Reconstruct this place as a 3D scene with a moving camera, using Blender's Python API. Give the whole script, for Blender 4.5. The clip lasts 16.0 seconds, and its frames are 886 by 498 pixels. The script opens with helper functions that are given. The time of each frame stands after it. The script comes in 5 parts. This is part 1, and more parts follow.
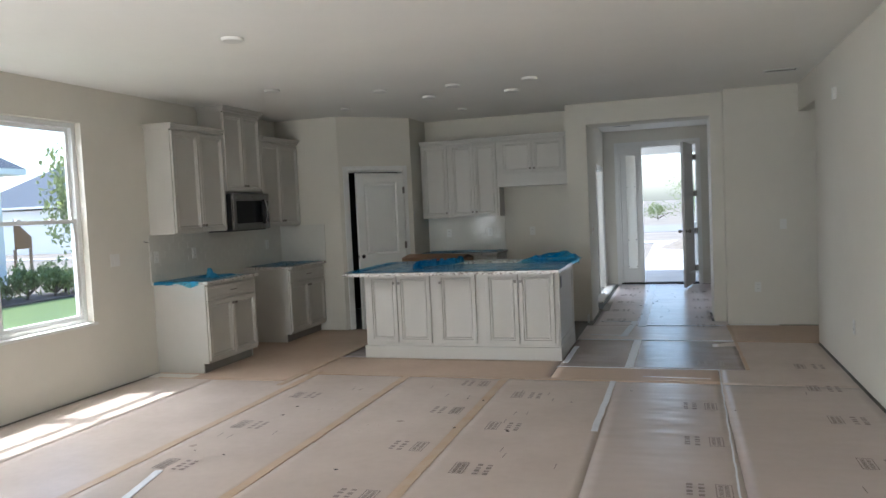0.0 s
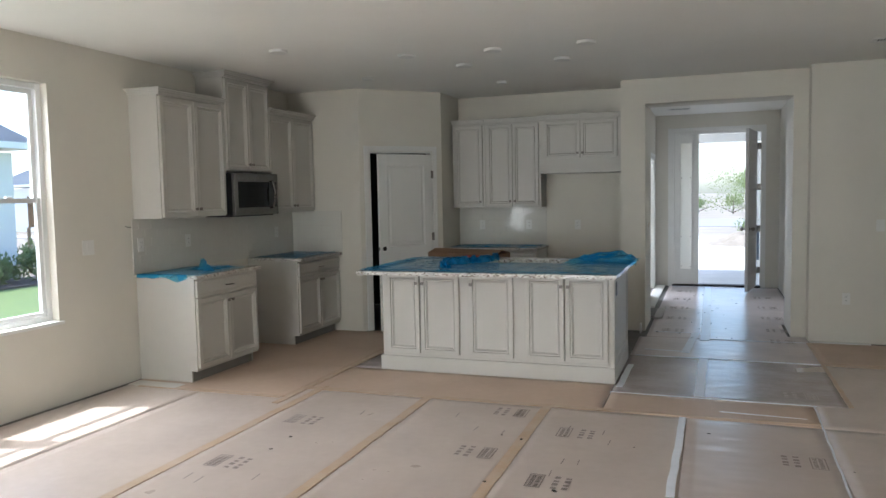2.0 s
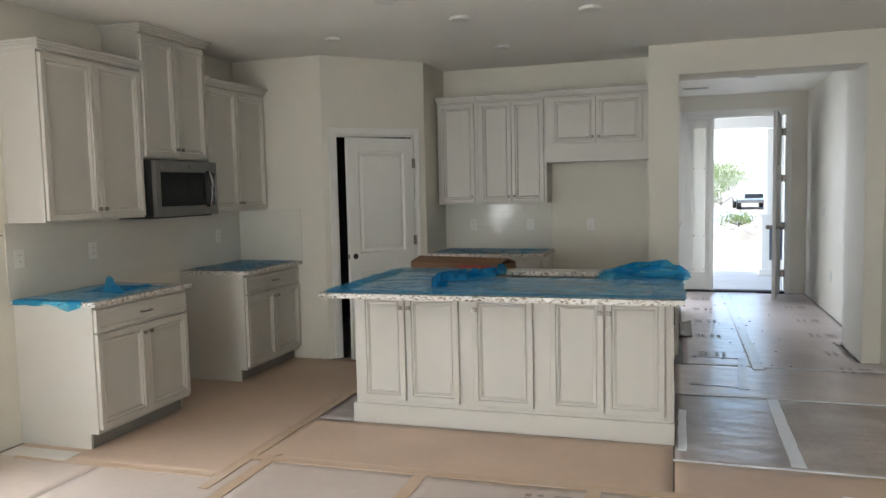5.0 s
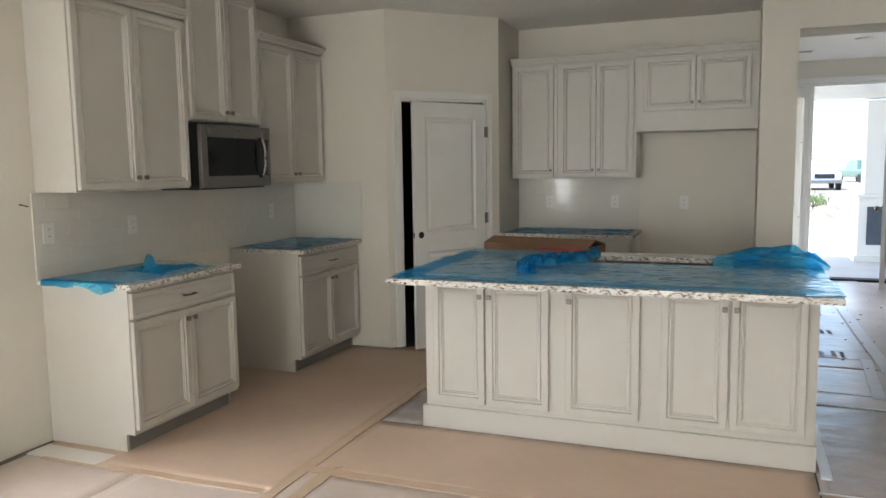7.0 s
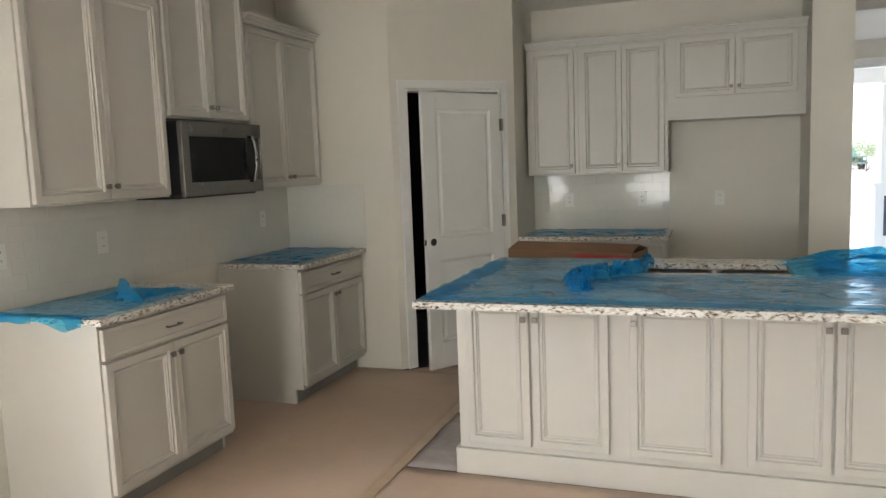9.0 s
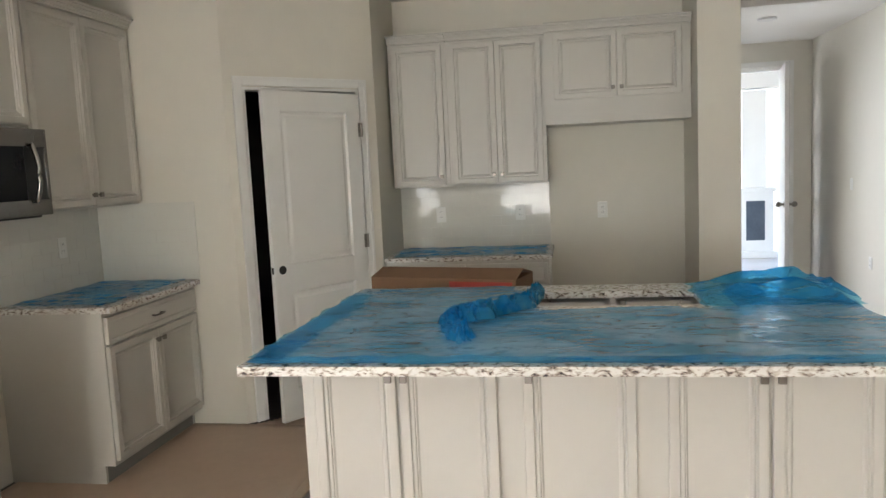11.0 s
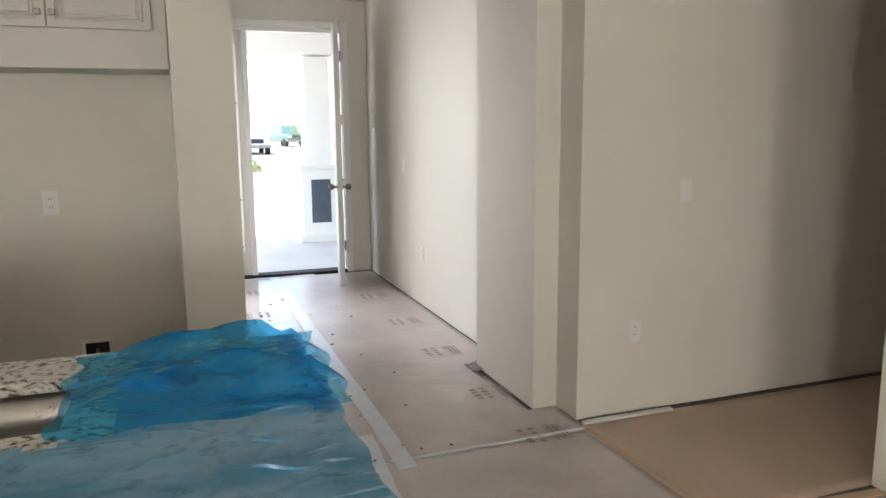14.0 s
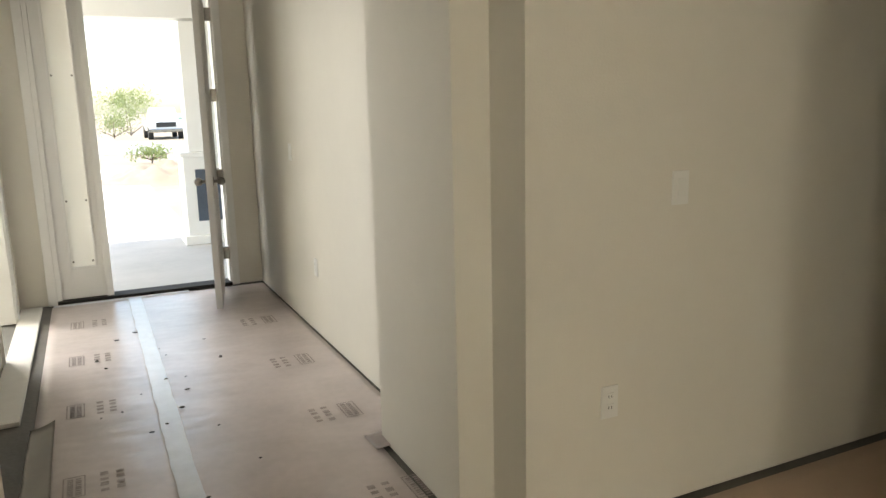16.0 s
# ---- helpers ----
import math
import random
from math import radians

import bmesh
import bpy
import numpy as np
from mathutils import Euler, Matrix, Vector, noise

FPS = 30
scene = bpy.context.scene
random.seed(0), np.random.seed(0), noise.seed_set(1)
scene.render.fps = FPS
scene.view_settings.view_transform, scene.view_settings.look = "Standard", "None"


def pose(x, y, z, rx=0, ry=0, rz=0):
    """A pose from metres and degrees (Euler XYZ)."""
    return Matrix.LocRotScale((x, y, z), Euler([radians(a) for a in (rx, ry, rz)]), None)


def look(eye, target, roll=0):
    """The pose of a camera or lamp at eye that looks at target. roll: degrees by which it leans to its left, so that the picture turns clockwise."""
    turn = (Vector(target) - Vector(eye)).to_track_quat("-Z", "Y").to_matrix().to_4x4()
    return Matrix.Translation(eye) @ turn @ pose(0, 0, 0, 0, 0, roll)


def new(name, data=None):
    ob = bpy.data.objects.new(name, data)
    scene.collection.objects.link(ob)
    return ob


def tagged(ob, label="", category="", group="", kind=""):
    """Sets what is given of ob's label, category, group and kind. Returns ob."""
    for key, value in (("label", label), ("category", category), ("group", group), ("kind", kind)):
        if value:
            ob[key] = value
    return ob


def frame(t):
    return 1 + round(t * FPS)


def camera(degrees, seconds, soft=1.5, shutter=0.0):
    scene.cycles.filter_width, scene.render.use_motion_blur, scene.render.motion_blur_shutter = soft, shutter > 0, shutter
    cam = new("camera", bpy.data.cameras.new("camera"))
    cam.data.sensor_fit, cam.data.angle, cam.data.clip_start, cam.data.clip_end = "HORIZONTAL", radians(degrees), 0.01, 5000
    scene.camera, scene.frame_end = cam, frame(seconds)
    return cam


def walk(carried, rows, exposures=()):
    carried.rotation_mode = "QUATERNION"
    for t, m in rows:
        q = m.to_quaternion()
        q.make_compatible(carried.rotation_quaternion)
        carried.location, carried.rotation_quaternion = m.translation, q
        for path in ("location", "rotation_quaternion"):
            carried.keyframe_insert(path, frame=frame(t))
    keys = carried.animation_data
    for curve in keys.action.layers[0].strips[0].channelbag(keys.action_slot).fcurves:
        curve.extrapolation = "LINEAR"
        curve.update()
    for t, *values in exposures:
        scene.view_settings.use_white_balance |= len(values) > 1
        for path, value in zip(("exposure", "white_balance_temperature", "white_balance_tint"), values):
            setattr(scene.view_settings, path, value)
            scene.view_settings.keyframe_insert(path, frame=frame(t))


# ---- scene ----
cam = camera(61.4, 16.0)
PATH = [
    (0, (-0.032, 0.556, 1.531), (-0.633, 2.46, 1.421), -2.6),
    (0.5, (-0.08, 0.848, 1.538), (-0.761, 2.726, 1.441), -1.8),
    (1, (-0.154, 1.11, 1.535), (-0.928, 2.952, 1.427), -1.1),
    (1.5, (-0.317, 1.359, 1.549), (-1.06, 3.212, 1.419), -1.4),
    (2, (-0.404, 1.686, 1.537), (-1.083, 3.562, 1.395), -1.1),
    (2.5, (-0.443, 2.015, 1.531), (-1.14, 3.886, 1.42), -0.0),
    (3, (-0.565, 2.236, 1.504), (-1.248, 4.113, 1.395), -0.2),
    (3.5, (-0.738, 2.471, 1.514), (-1.343, 4.372, 1.377), -1.1),
    (4, (-0.866, 2.701, 1.499), (-1.437, 4.612, 1.354), -1.4),
    (4.2, (-0.916, 2.819, 1.512), (-1.504, 4.725, 1.376), -1.4),
    (6.5, (-1.459, 3.661, 1.55), (-2.059, 5.557, 1.325), -1.36),
    (7, (-1.543, 3.817, 1.493), (-2.262, 5.67, 1.277), -0.8),
    (7.5, (-1.72, 3.951, 1.504), (-2.433, 5.805, 1.27), -1.4),
    (8, (-1.797, 4.055, 1.511), (-2.488, 5.917, 1.27), -1.9),
    (10.3, (-2.264, 4.851, 1.506), (-2.846, 6.754, 1.311), -3.0),
    (10.5, (-2.25, 4.919, 1.51), (-2.739, 6.847, 1.306), -3.3),
    (11, (-2.176, 5.157, 1.524), (-2.514, 7.116, 1.306), -2.7),
    (11.5, (-2.089, 5.373, 1.529), (-2.208, 7.355, 1.282), -1.7),
    (12, (-2.047, 5.615, 1.539), (-1.904, 7.591, 1.264), -2.1),
    (12.5, (-1.93, 5.867, 1.527), (-1.539, 7.805, 1.227), -2.4),
    (13, (-1.726, 6.121, 1.533), (-1.256, 8.038, 1.21), -1.0),
    (13.5, (-1.574, 6.359, 1.516), (-1.076, 8.268, 1.186), -0.5),
    (14, (-1.388, 6.708, 1.514), (-0.714, 8.563, 1.188), -0.5),
    (14.5, (-1.169, 7.037, 1.51), (-0.418, 8.86, 1.174), 0.5),
    (15, (-0.992, 7.344, 1.506), (-0.26, 9.172, 1.158), 1.4),
    (15.5, (-0.852, 7.677, 1.503), (-0.114, 9.5, 1.139), -0.1),
    (16, (-0.7, 7.966, 1.472), (0.136, 9.742, 1.09), -1.4),
]
EXPOSURES = [(0.0, 1.88, 5650, 6), (4.0, 2.3, 5850, 6), (7.0, 2.47, 6050, 7), (8.2, 2.5, 6100, 7), (11.0, 2.75, 6200, 8), (13.0, 2.78, 6150, 9), (14.5, 2.65, 6650, 8), (16.0, 2.42, 7350, 5)]
walk(cam, [(t, look(eye, target, roll)) for t, eye, target, roll in PATH], EXPOSURES)

# ---- world, sun and large lights ----
world = bpy.data.worlds.new("world")
scene.world = world
world.use_nodes = True
wt = world.node_tree
sky = wt.nodes.new("ShaderNodeTexSky")
sky.sky_type, sky.sun_disc = "NISHITA", False
sky.sun_elevation, sky.sun_rotation = radians(65.7), radians(-103)
sky.air_density, sky.dust_density = 1.0, 2.0
wt.links.new(sky.outputs[0], wt.nodes["Background"].inputs[0])
wt.nodes["Background"].inputs[1].default_value = 0.15

sun_data = bpy.data.lights.new("sun", "SUN")
sun_data.energy, sun_data.angle, sun_data.color = 2.0, radians(0.5), (1.0, 0.95, 0.86)
sun = new("sun", sun_data)
sun.matrix_world = look((-4.0, -1.0, 10.0), (-4.0 + 0.44, -1.0 + 0.10, 9.0))

# daylight lamp in an unseen glazed opening, added to window wall behind the walk
rear = bpy.data.lights.new("added_opening_lamp", "AREA")
rear.shape, rear.size, rear.size_y, rear.energy, rear.color = "RECTANGLE", 1.85, 1.72, 27, (1.0, 0.97, 0.93)
rear_ob = new("added_opening_lamp", rear)
rear_ob.matrix_world = look((-5.13, 1.0, 1.535), (2.0, 1.0, 2.2))

# unseen front window in the room beside the hall, added to brighten the hall
side = bpy.data.lights.new("added_side_room_lamp", "AREA")
side.shape, side.size, side.size_y, side.energy, side.color = "RECTANGLE", 1.5, 1.5, 24, (0.88, 0.92, 1.0)
side_ob = new("added_side_room_lamp", side)
side_ob.matrix_world = look((-2.55, 14.42, 1.45), (-2.35, 10.0, 1.2))

# daylight through the glazed garden door in the rear wall, low because a deep roof shades its upper part
garden = bpy.data.lights.new("garden_door_daylight", "AREA")
garden.shape, garden.size, garden.size_y, garden.energy, garden.color = "RECTANGLE", 1.75, 1.35, 19, (1.0, 0.95, 0.88)
garden_ob = new("garden_door_daylight", garden)
garden_ob.matrix_world = look((-2.93, -2.70, 0.74), (-2.93, 5.0, 0.74))

# unseen area lamp above the twin window, added to boost its high sky light
bright = bpy.data.lights.new("window_boost_lamp", "AREA")
bright.shape, bright.size, bright.size_y, bright.energy, bright.color = "RECTANGLE", 2.4, 1.3, 36, (1.0, 0.98, 0.95)
bright_ob = new("window_boost_lamp", bright)
bright_ob.matrix_world = look((-6.65, 4.9, 3.30), (-4.0, 5.5, 1.2))

# unseen area lamp at the porch's open west side, added to brighten the hall
porch = bpy.data.lights.new("porch_fill_lamp", "AREA")
porch.shape, porch.size, porch.size_y, porch.energy, porch.color = "RECTANGLE", 2.3, 2.3, 28, (0.96, 0.94, 1.0)
porch_ob = new("porch_fill_lamp", porch)
porch_ob.matrix_world = look((-3.05, 15.95, 1.35), (0.2, 14.0, 1.2))

# ---- materials ----
def mat(name, color, rough=0.5, metal=0.0, var=0.0, scale=6.0, bump=0.0, bscale=60.0, color2=None, spec=0.5, coat=0.0, detail=4.0, rvar=0.0, bstretch=None, bdetail=3.0):
    """A principled material with two scales of colour variation and a fine relief."""
    m = bpy.data.materials.new(name)
    m.use_nodes = True
    nt = m.node_tree
    b = nt.nodes["Principled BSDF"]
    b.inputs["Base Color"].default_value = (*color, 1)
    b.inputs["Roughness"].default_value = rough
    b.inputs["Metallic"].default_value = metal
    b.inputs["Specular IOR Level"].default_value = spec
    b.inputs["Coat Weight"].default_value = coat
    tc = nt.nodes.new("ShaderNodeTexCoord")
    geo = nt.nodes.new("ShaderNodeNewGeometry")
    if var or color2:
        n1 = nt.nodes.new("ShaderNodeTexNoise")
        n1.inputs["Scale"].default_value, n1.inputs["Detail"].default_value = scale, detail
        nt.links.new(geo.outputs["Position"], n1.inputs["Vector"])
        n2 = nt.nodes.new("ShaderNodeTexNoise")
        n2.inputs["Scale"].default_value, n2.inputs["Detail"].default_value = scale * 9.3, 3
        nt.links.new(geo.outputs["Position"], n2.inputs["Vector"])
        add = nt.nodes.new("ShaderNodeMath"); add.operation = "MULTIPLY_ADD"
        nt.links.new(n2.outputs[0], add.inputs[0]); add.inputs[1].default_value = 0.35
        nt.links.new(n1.outputs[0], add.inputs[2])
        ramp = nt.nodes.new("ShaderNodeMapRange")
        ramp.inputs[1].default_value, ramp.inputs[2].default_value = 0.42, 0.92
        nt.links.new(add.outputs[0], ramp.inputs[0])
        mix = nt.nodes.new("ShaderNodeMix"); mix.data_type = "RGBA"
        c2 = color2 or tuple(c * (1 - var) for c in color)
        mix.inputs[6].default_value, mix.inputs[7].default_value = (*color, 1), (*c2, 1)
        nt.links.new(ramp.outputs[0], mix.inputs[0])
        nt.links.new(mix.outputs[2], b.inputs["Base Color"])
        if rvar:
            rr = nt.nodes.new("ShaderNodeMapRange")
            rr.inputs[1].default_value, rr.inputs[2].default_value = 0.4, 0.95
            rr.inputs[3].default_value, rr.inputs[4].default_value = rough - rvar, rough + rvar
            nt.links.new(add.outputs[0], rr.inputs[0])
            nt.links.new(rr.outputs[0], b.inputs["Roughness"])
    if bump:
        n3 = nt.nodes.new("ShaderNodeTexNoise")
        n3.inputs["Scale"].default_value, n3.inputs["Detail"].default_value = bscale, bdetail
        if bstretch:
            mp = nt.nodes.new("ShaderNodeMapping")
            mp.inputs["Scale"].default_value = bstretch
            nt.links.new(geo.outputs["Position"], mp.inputs[0])
            nt.links.new(mp.outputs[0], n3.inputs["Vector"])
        else:
            nt.links.new(geo.outputs["Position"], n3.inputs["Vector"])
        bp = nt.nodes.new("ShaderNodeBump")
        bp.inputs["Strength"].default_value, bp.inputs["Distance"].default_value = bump, 0.01
        nt.links.new(n3.outputs[0], bp.inputs["Height"])
        nt.links.new(bp.outputs[0], b.inputs["Normal"])
    return m


WALL = mat("wall_paint", (0.71, 0.675, 0.595), 0.75, var=0.05, scale=1.4, bump=0.12, bscale=140)
CEIL = mat("ceiling_paint", (0.88, 0.86, 0.81), 0.85, var=0.04, scale=1.2, bump=0.25, bscale=90)
TRIM = mat("white_trim_paint", (0.78, 0.77, 0.74), 0.4, var=0.03, scale=5, bump=0.03, bscale=60)
CAB = mat("cabinet_paint", (0.56, 0.537, 0.49), 0.38, var=0.04, scale=3, bump=0.02, bscale=80)
# cabinet paint darkened, so the toe recess's shade is in the colour
TOE_SHADE = mat("cabinet_paint_shaded", (0.24, 0.23, 0.21), 0.5, var=0.1, scale=8)
NICKEL = mat("brushed_nickel", (0.24, 0.22, 0.20), 0.30, 1.0, var=0.08, scale=30)
STEEL = mat("stainless_steel", (0.27, 0.26, 0.25), 0.24, 1.0, var=0.08, scale=20, rvar=0.05)
SINKST = mat("sink_steel", (0.50, 0.49, 0.47), 0.30, 1.0, var=0.06, scale=20, rvar=0.05)
BLACK = mat("black_plastic", (0.012, 0.012, 0.013), 0.3, var=0.2, scale=20)
CASING = mat("black_sheet_metal", (0.010, 0.010, 0.011), 0.65, var=0.2, scale=20, spec=0.2)
BGLASS = mat("dark_oven_glass", (0.010, 0.012, 0.014), 0.08, var=0.1, scale=10, spec=0.22)
# near-black: painted shade of holes and the pantry, also bronze and cable
DARK = mat("shade_or_dark_part", (0.02, 0.018, 0.016), 0.9, var=0.3, scale=10)
TILE = mat("white_glazed_tile", (0.68, 0.66, 0.60), 0.06, var=0.03, scale=4, bump=0.05, bscale=9, spec=0.3)
GROUT = mat("grout", (0.66, 0.64, 0.58), 0.5, var=0.1, scale=40, bump=0.2, bscale=200)
PLATE = mat("outlet_plastic", (0.76, 0.75, 0.71), 0.35, var=0.02, scale=8)
SUBF = mat("subfloor", (0.16, 0.15, 0.135), 0.6, var=0.3, scale=4, bump=0.2, bscale=50)
CARD = mat("cardboard", (0.24, 0.135, 0.07), 0.75, var=0.15, scale=6, bump=0.1, bscale=80)
REDP = mat("red_print", (0.42, 0.05, 0.035), 0.6, var=0.15, scale=20)
PAPER = mat("floor_paper", (0.58, 0.485, 0.425), 0.36, var=0.12, scale=1.7, bump=0.25, bscale=5, rvar=0.1)
PAPERW = mat("wrinkled_floor_paper", (0.54, 0.455, 0.41), 0.29, var=0.14, scale=1.7, detail=2, bump=1.0, bscale=4.0, bdetail=1, rvar=0.0, bstretch=(0.55, 1.5, 1.0))
PAPERK = mat("kitchen_floor_paper", (0.60, 0.445, 0.335), 0.5, var=0.11, scale=1.7, bump=0.2, bscale=5, rvar=0.08)
PAPERH = mat("hall_floor_paper", (0.68, 0.595, 0.575), 0.29, var=0.24, scale=2.6, detail=3, bump=0.7, bscale=4.5, bdetail=1, bstretch=(1.0, 1.8, 1.0))
PAPERG = mat("grey_floor_paper", (0.50, 0.435, 0.42), 0.27, var=0.34, scale=2.8, detail=3, bump=0.65, bscale=4.0, bdetail=1, bstretch=(1.0, 1.8, 1.0))
TAPE = mat("tan_tape", (0.51, 0.345, 0.21), 0.42, color2=(0.55, 0.43, 0.33), scale=7, bump=0.1, bscale=40)
WTAPE = mat("white_tape", (0.84, 0.86, 0.92), 0.35, var=0.12, scale=12, bump=0.15, bscale=30)
PRINT = mat("faded_print", (0.35, 0.29, 0.265), 0.6, var=0.4, scale=30)
PRINTF = mat("very_faded_print", (0.47, 0.40, 0.38), 0.6, var=0.4, scale=30)
DEBRIS = mat("dark_debris", (0.06, 0.05, 0.045), 0.8, var=0.4, scale=60)
WPAPER = mat("white_paper", (0.74, 0.71, 0.66), 0.7, var=0.06, scale=12, bump=0.05, bscale=30)
VINYL = mat("window_vinyl", (0.80, 0.80, 0.79), 0.35, var=0.02, scale=6)
HDOOR = mat("front_door_paint", (0.56, 0.55, 0.545), 0.45, var=0.06, scale=5, bump=0.02, bscale=60)
CONC = mat("porch_concrete", (0.44, 0.42, 0.39), 0.85, var=0.15, scale=2, bump=0.2, bscale=40)
SIDING = mat("white_siding", (0.82, 0.80, 0.76), 0.6, var=0.05, scale=2)
SHINGLE = mat("blue_grey_shingle", (0.085, 0.105, 0.135), 0.85, var=0.35, scale=3, bump=0.4, bscale=20)
DIRT = mat("sandy_dirt", (0.24, 0.205, 0.165), 0.95, var=0.3, scale=0.5, bump=0.4, bscale=6)
ASPHALT = mat("street_concrete", (0.22, 0.215, 0.21), 0.9, var=0.15, scale=0.7, bump=0.2, bscale=30)
GRASS = mat("lawn", (0.12, 0.17, 0.055), 0.9, color2=(0.09, 0.135, 0.045), scale=1.2, bump=0.6, bscale=25)
LEAF = mat("leaves", (0.17, 0.20, 0.10), 0.6, color2=(0.09, 0.125, 0.06), scale=3)
tr = LEAF.node_tree.nodes.new("ShaderNodeBsdfTranslucent")
tr.inputs["Color"].default_value = (0.36, 0.42, 0.16, 1)
both = LEAF.node_tree.nodes.new("ShaderNodeMixShader")
both.inputs[0].default_value = 0.45
LEAF.node_tree.links.new(LEAF.node_tree.nodes["Principled BSDF"].outputs[0], both.inputs[1])
LEAF.node_tree.links.new(tr.outputs[0], both.inputs[2])
LEAF.node_tree.links.new(both.outputs[0], LEAF.node_tree.nodes["Material Output"].inputs["Surface"])
BARK = mat("bark", (0.13, 0.10, 0.075), 0.9, var=0.4, scale=12, bump=0.5, bscale=30)
MULCH = mat("mulch", (0.11, 0.09, 0.08), 0.95, var=0.4, scale=8, bump=0.6, bscale=20)
CARWHITE = mat("white_car_paint", (0.72, 0.73, 0.74), 0.2, var=0.02, scale=3, coat=0.5)
CARDARK = mat("dark_green_paint", (0.10, 0.17, 0.15), 0.25, var=0.05, scale=3, coat=0.5)
TYRE = mat("tyre_rubber", (0.02, 0.02, 0.02), 0.8, var=0.2, scale=20)
WOOD = mat("raw_lumber", (0.30, 0.21, 0.13), 0.8, var=0.2, scale=6)


def glass_mat(name, color=(1, 1, 1), rough=0.0, through_weight=1.0):
    m = bpy.data.materials.new(name)
    m.use_nodes = True
    b = m.node_tree.nodes["Principled BSDF"]
    b.inputs["Base Color"].default_value = (*color, 1)
    b.inputs["Roughness"].default_value = rough
    b.inputs["Transmission Weight"].default_value = through_weight
    b.inputs["IOR"].default_value = 1.45
    return m


GLASS = glass_mat("window_glass")
FROST = glass_mat("frosted_glass", (0.86, 0.84, 0.78), 0.6, 0.3)


def granite():
    m = bpy.data.materials.new("speckled_granite")
    m.use_nodes = True
    nt = m.node_tree
    b = nt.nodes["Principled BSDF"]
    b.inputs["Roughness"].default_value = 0.16
    geo = nt.nodes.new("ShaderNodeNewGeometry")
    warp = nt.nodes.new("ShaderNodeTexNoise"); warp.inputs["Scale"].default_value = 14
    nt.links.new(geo.outputs["Position"], warp.inputs["Vector"])
    mixv = nt.nodes.new("ShaderNodeVectorMath"); mixv.operation = "MULTIPLY_ADD"
    nt.links.new(warp.outputs["Color"], mixv.inputs[0]); mixv.inputs[1].default_value = (0.05, 0.05, 0.05)
    nt.links.new(geo.outputs["Position"], mixv.inputs[2])
    n = nt.nodes.new("ShaderNodeTexNoise"); n.inputs["Scale"].default_value, n.inputs["Detail"].default_value = 78, 6
    mg = nt.nodes.new("ShaderNodeMapping"); mg.inputs["Scale"].default_value = (0.6, 0.6, 1.5)
    nt.links.new(mixv.outputs[0], mg.inputs[0])
    nt.links.new(mg.outputs[0], n.inputs["Vector"])
    r = nt.nodes.new("ShaderNodeValToRGB")
    e = r.color_ramp.elements
    e[0].position, e[0].color = 0.315, (0.035, 0.03, 0.03, 1)
    e[1].position, e[1].color = 0.54, (0.72, 0.70, 0.66, 1)
    k = e.new(0.375); k.color = (0.24, 0.19, 0.16, 1)
    k = e.new(0.44); k.color = (0.50, 0.45, 0.39, 1)
    nt.links.new(n.outputs[0], r.inputs[0])
    nt.links.new(r.outputs[0], b.inputs["Base Color"])
    return m


GRANITE = granite()


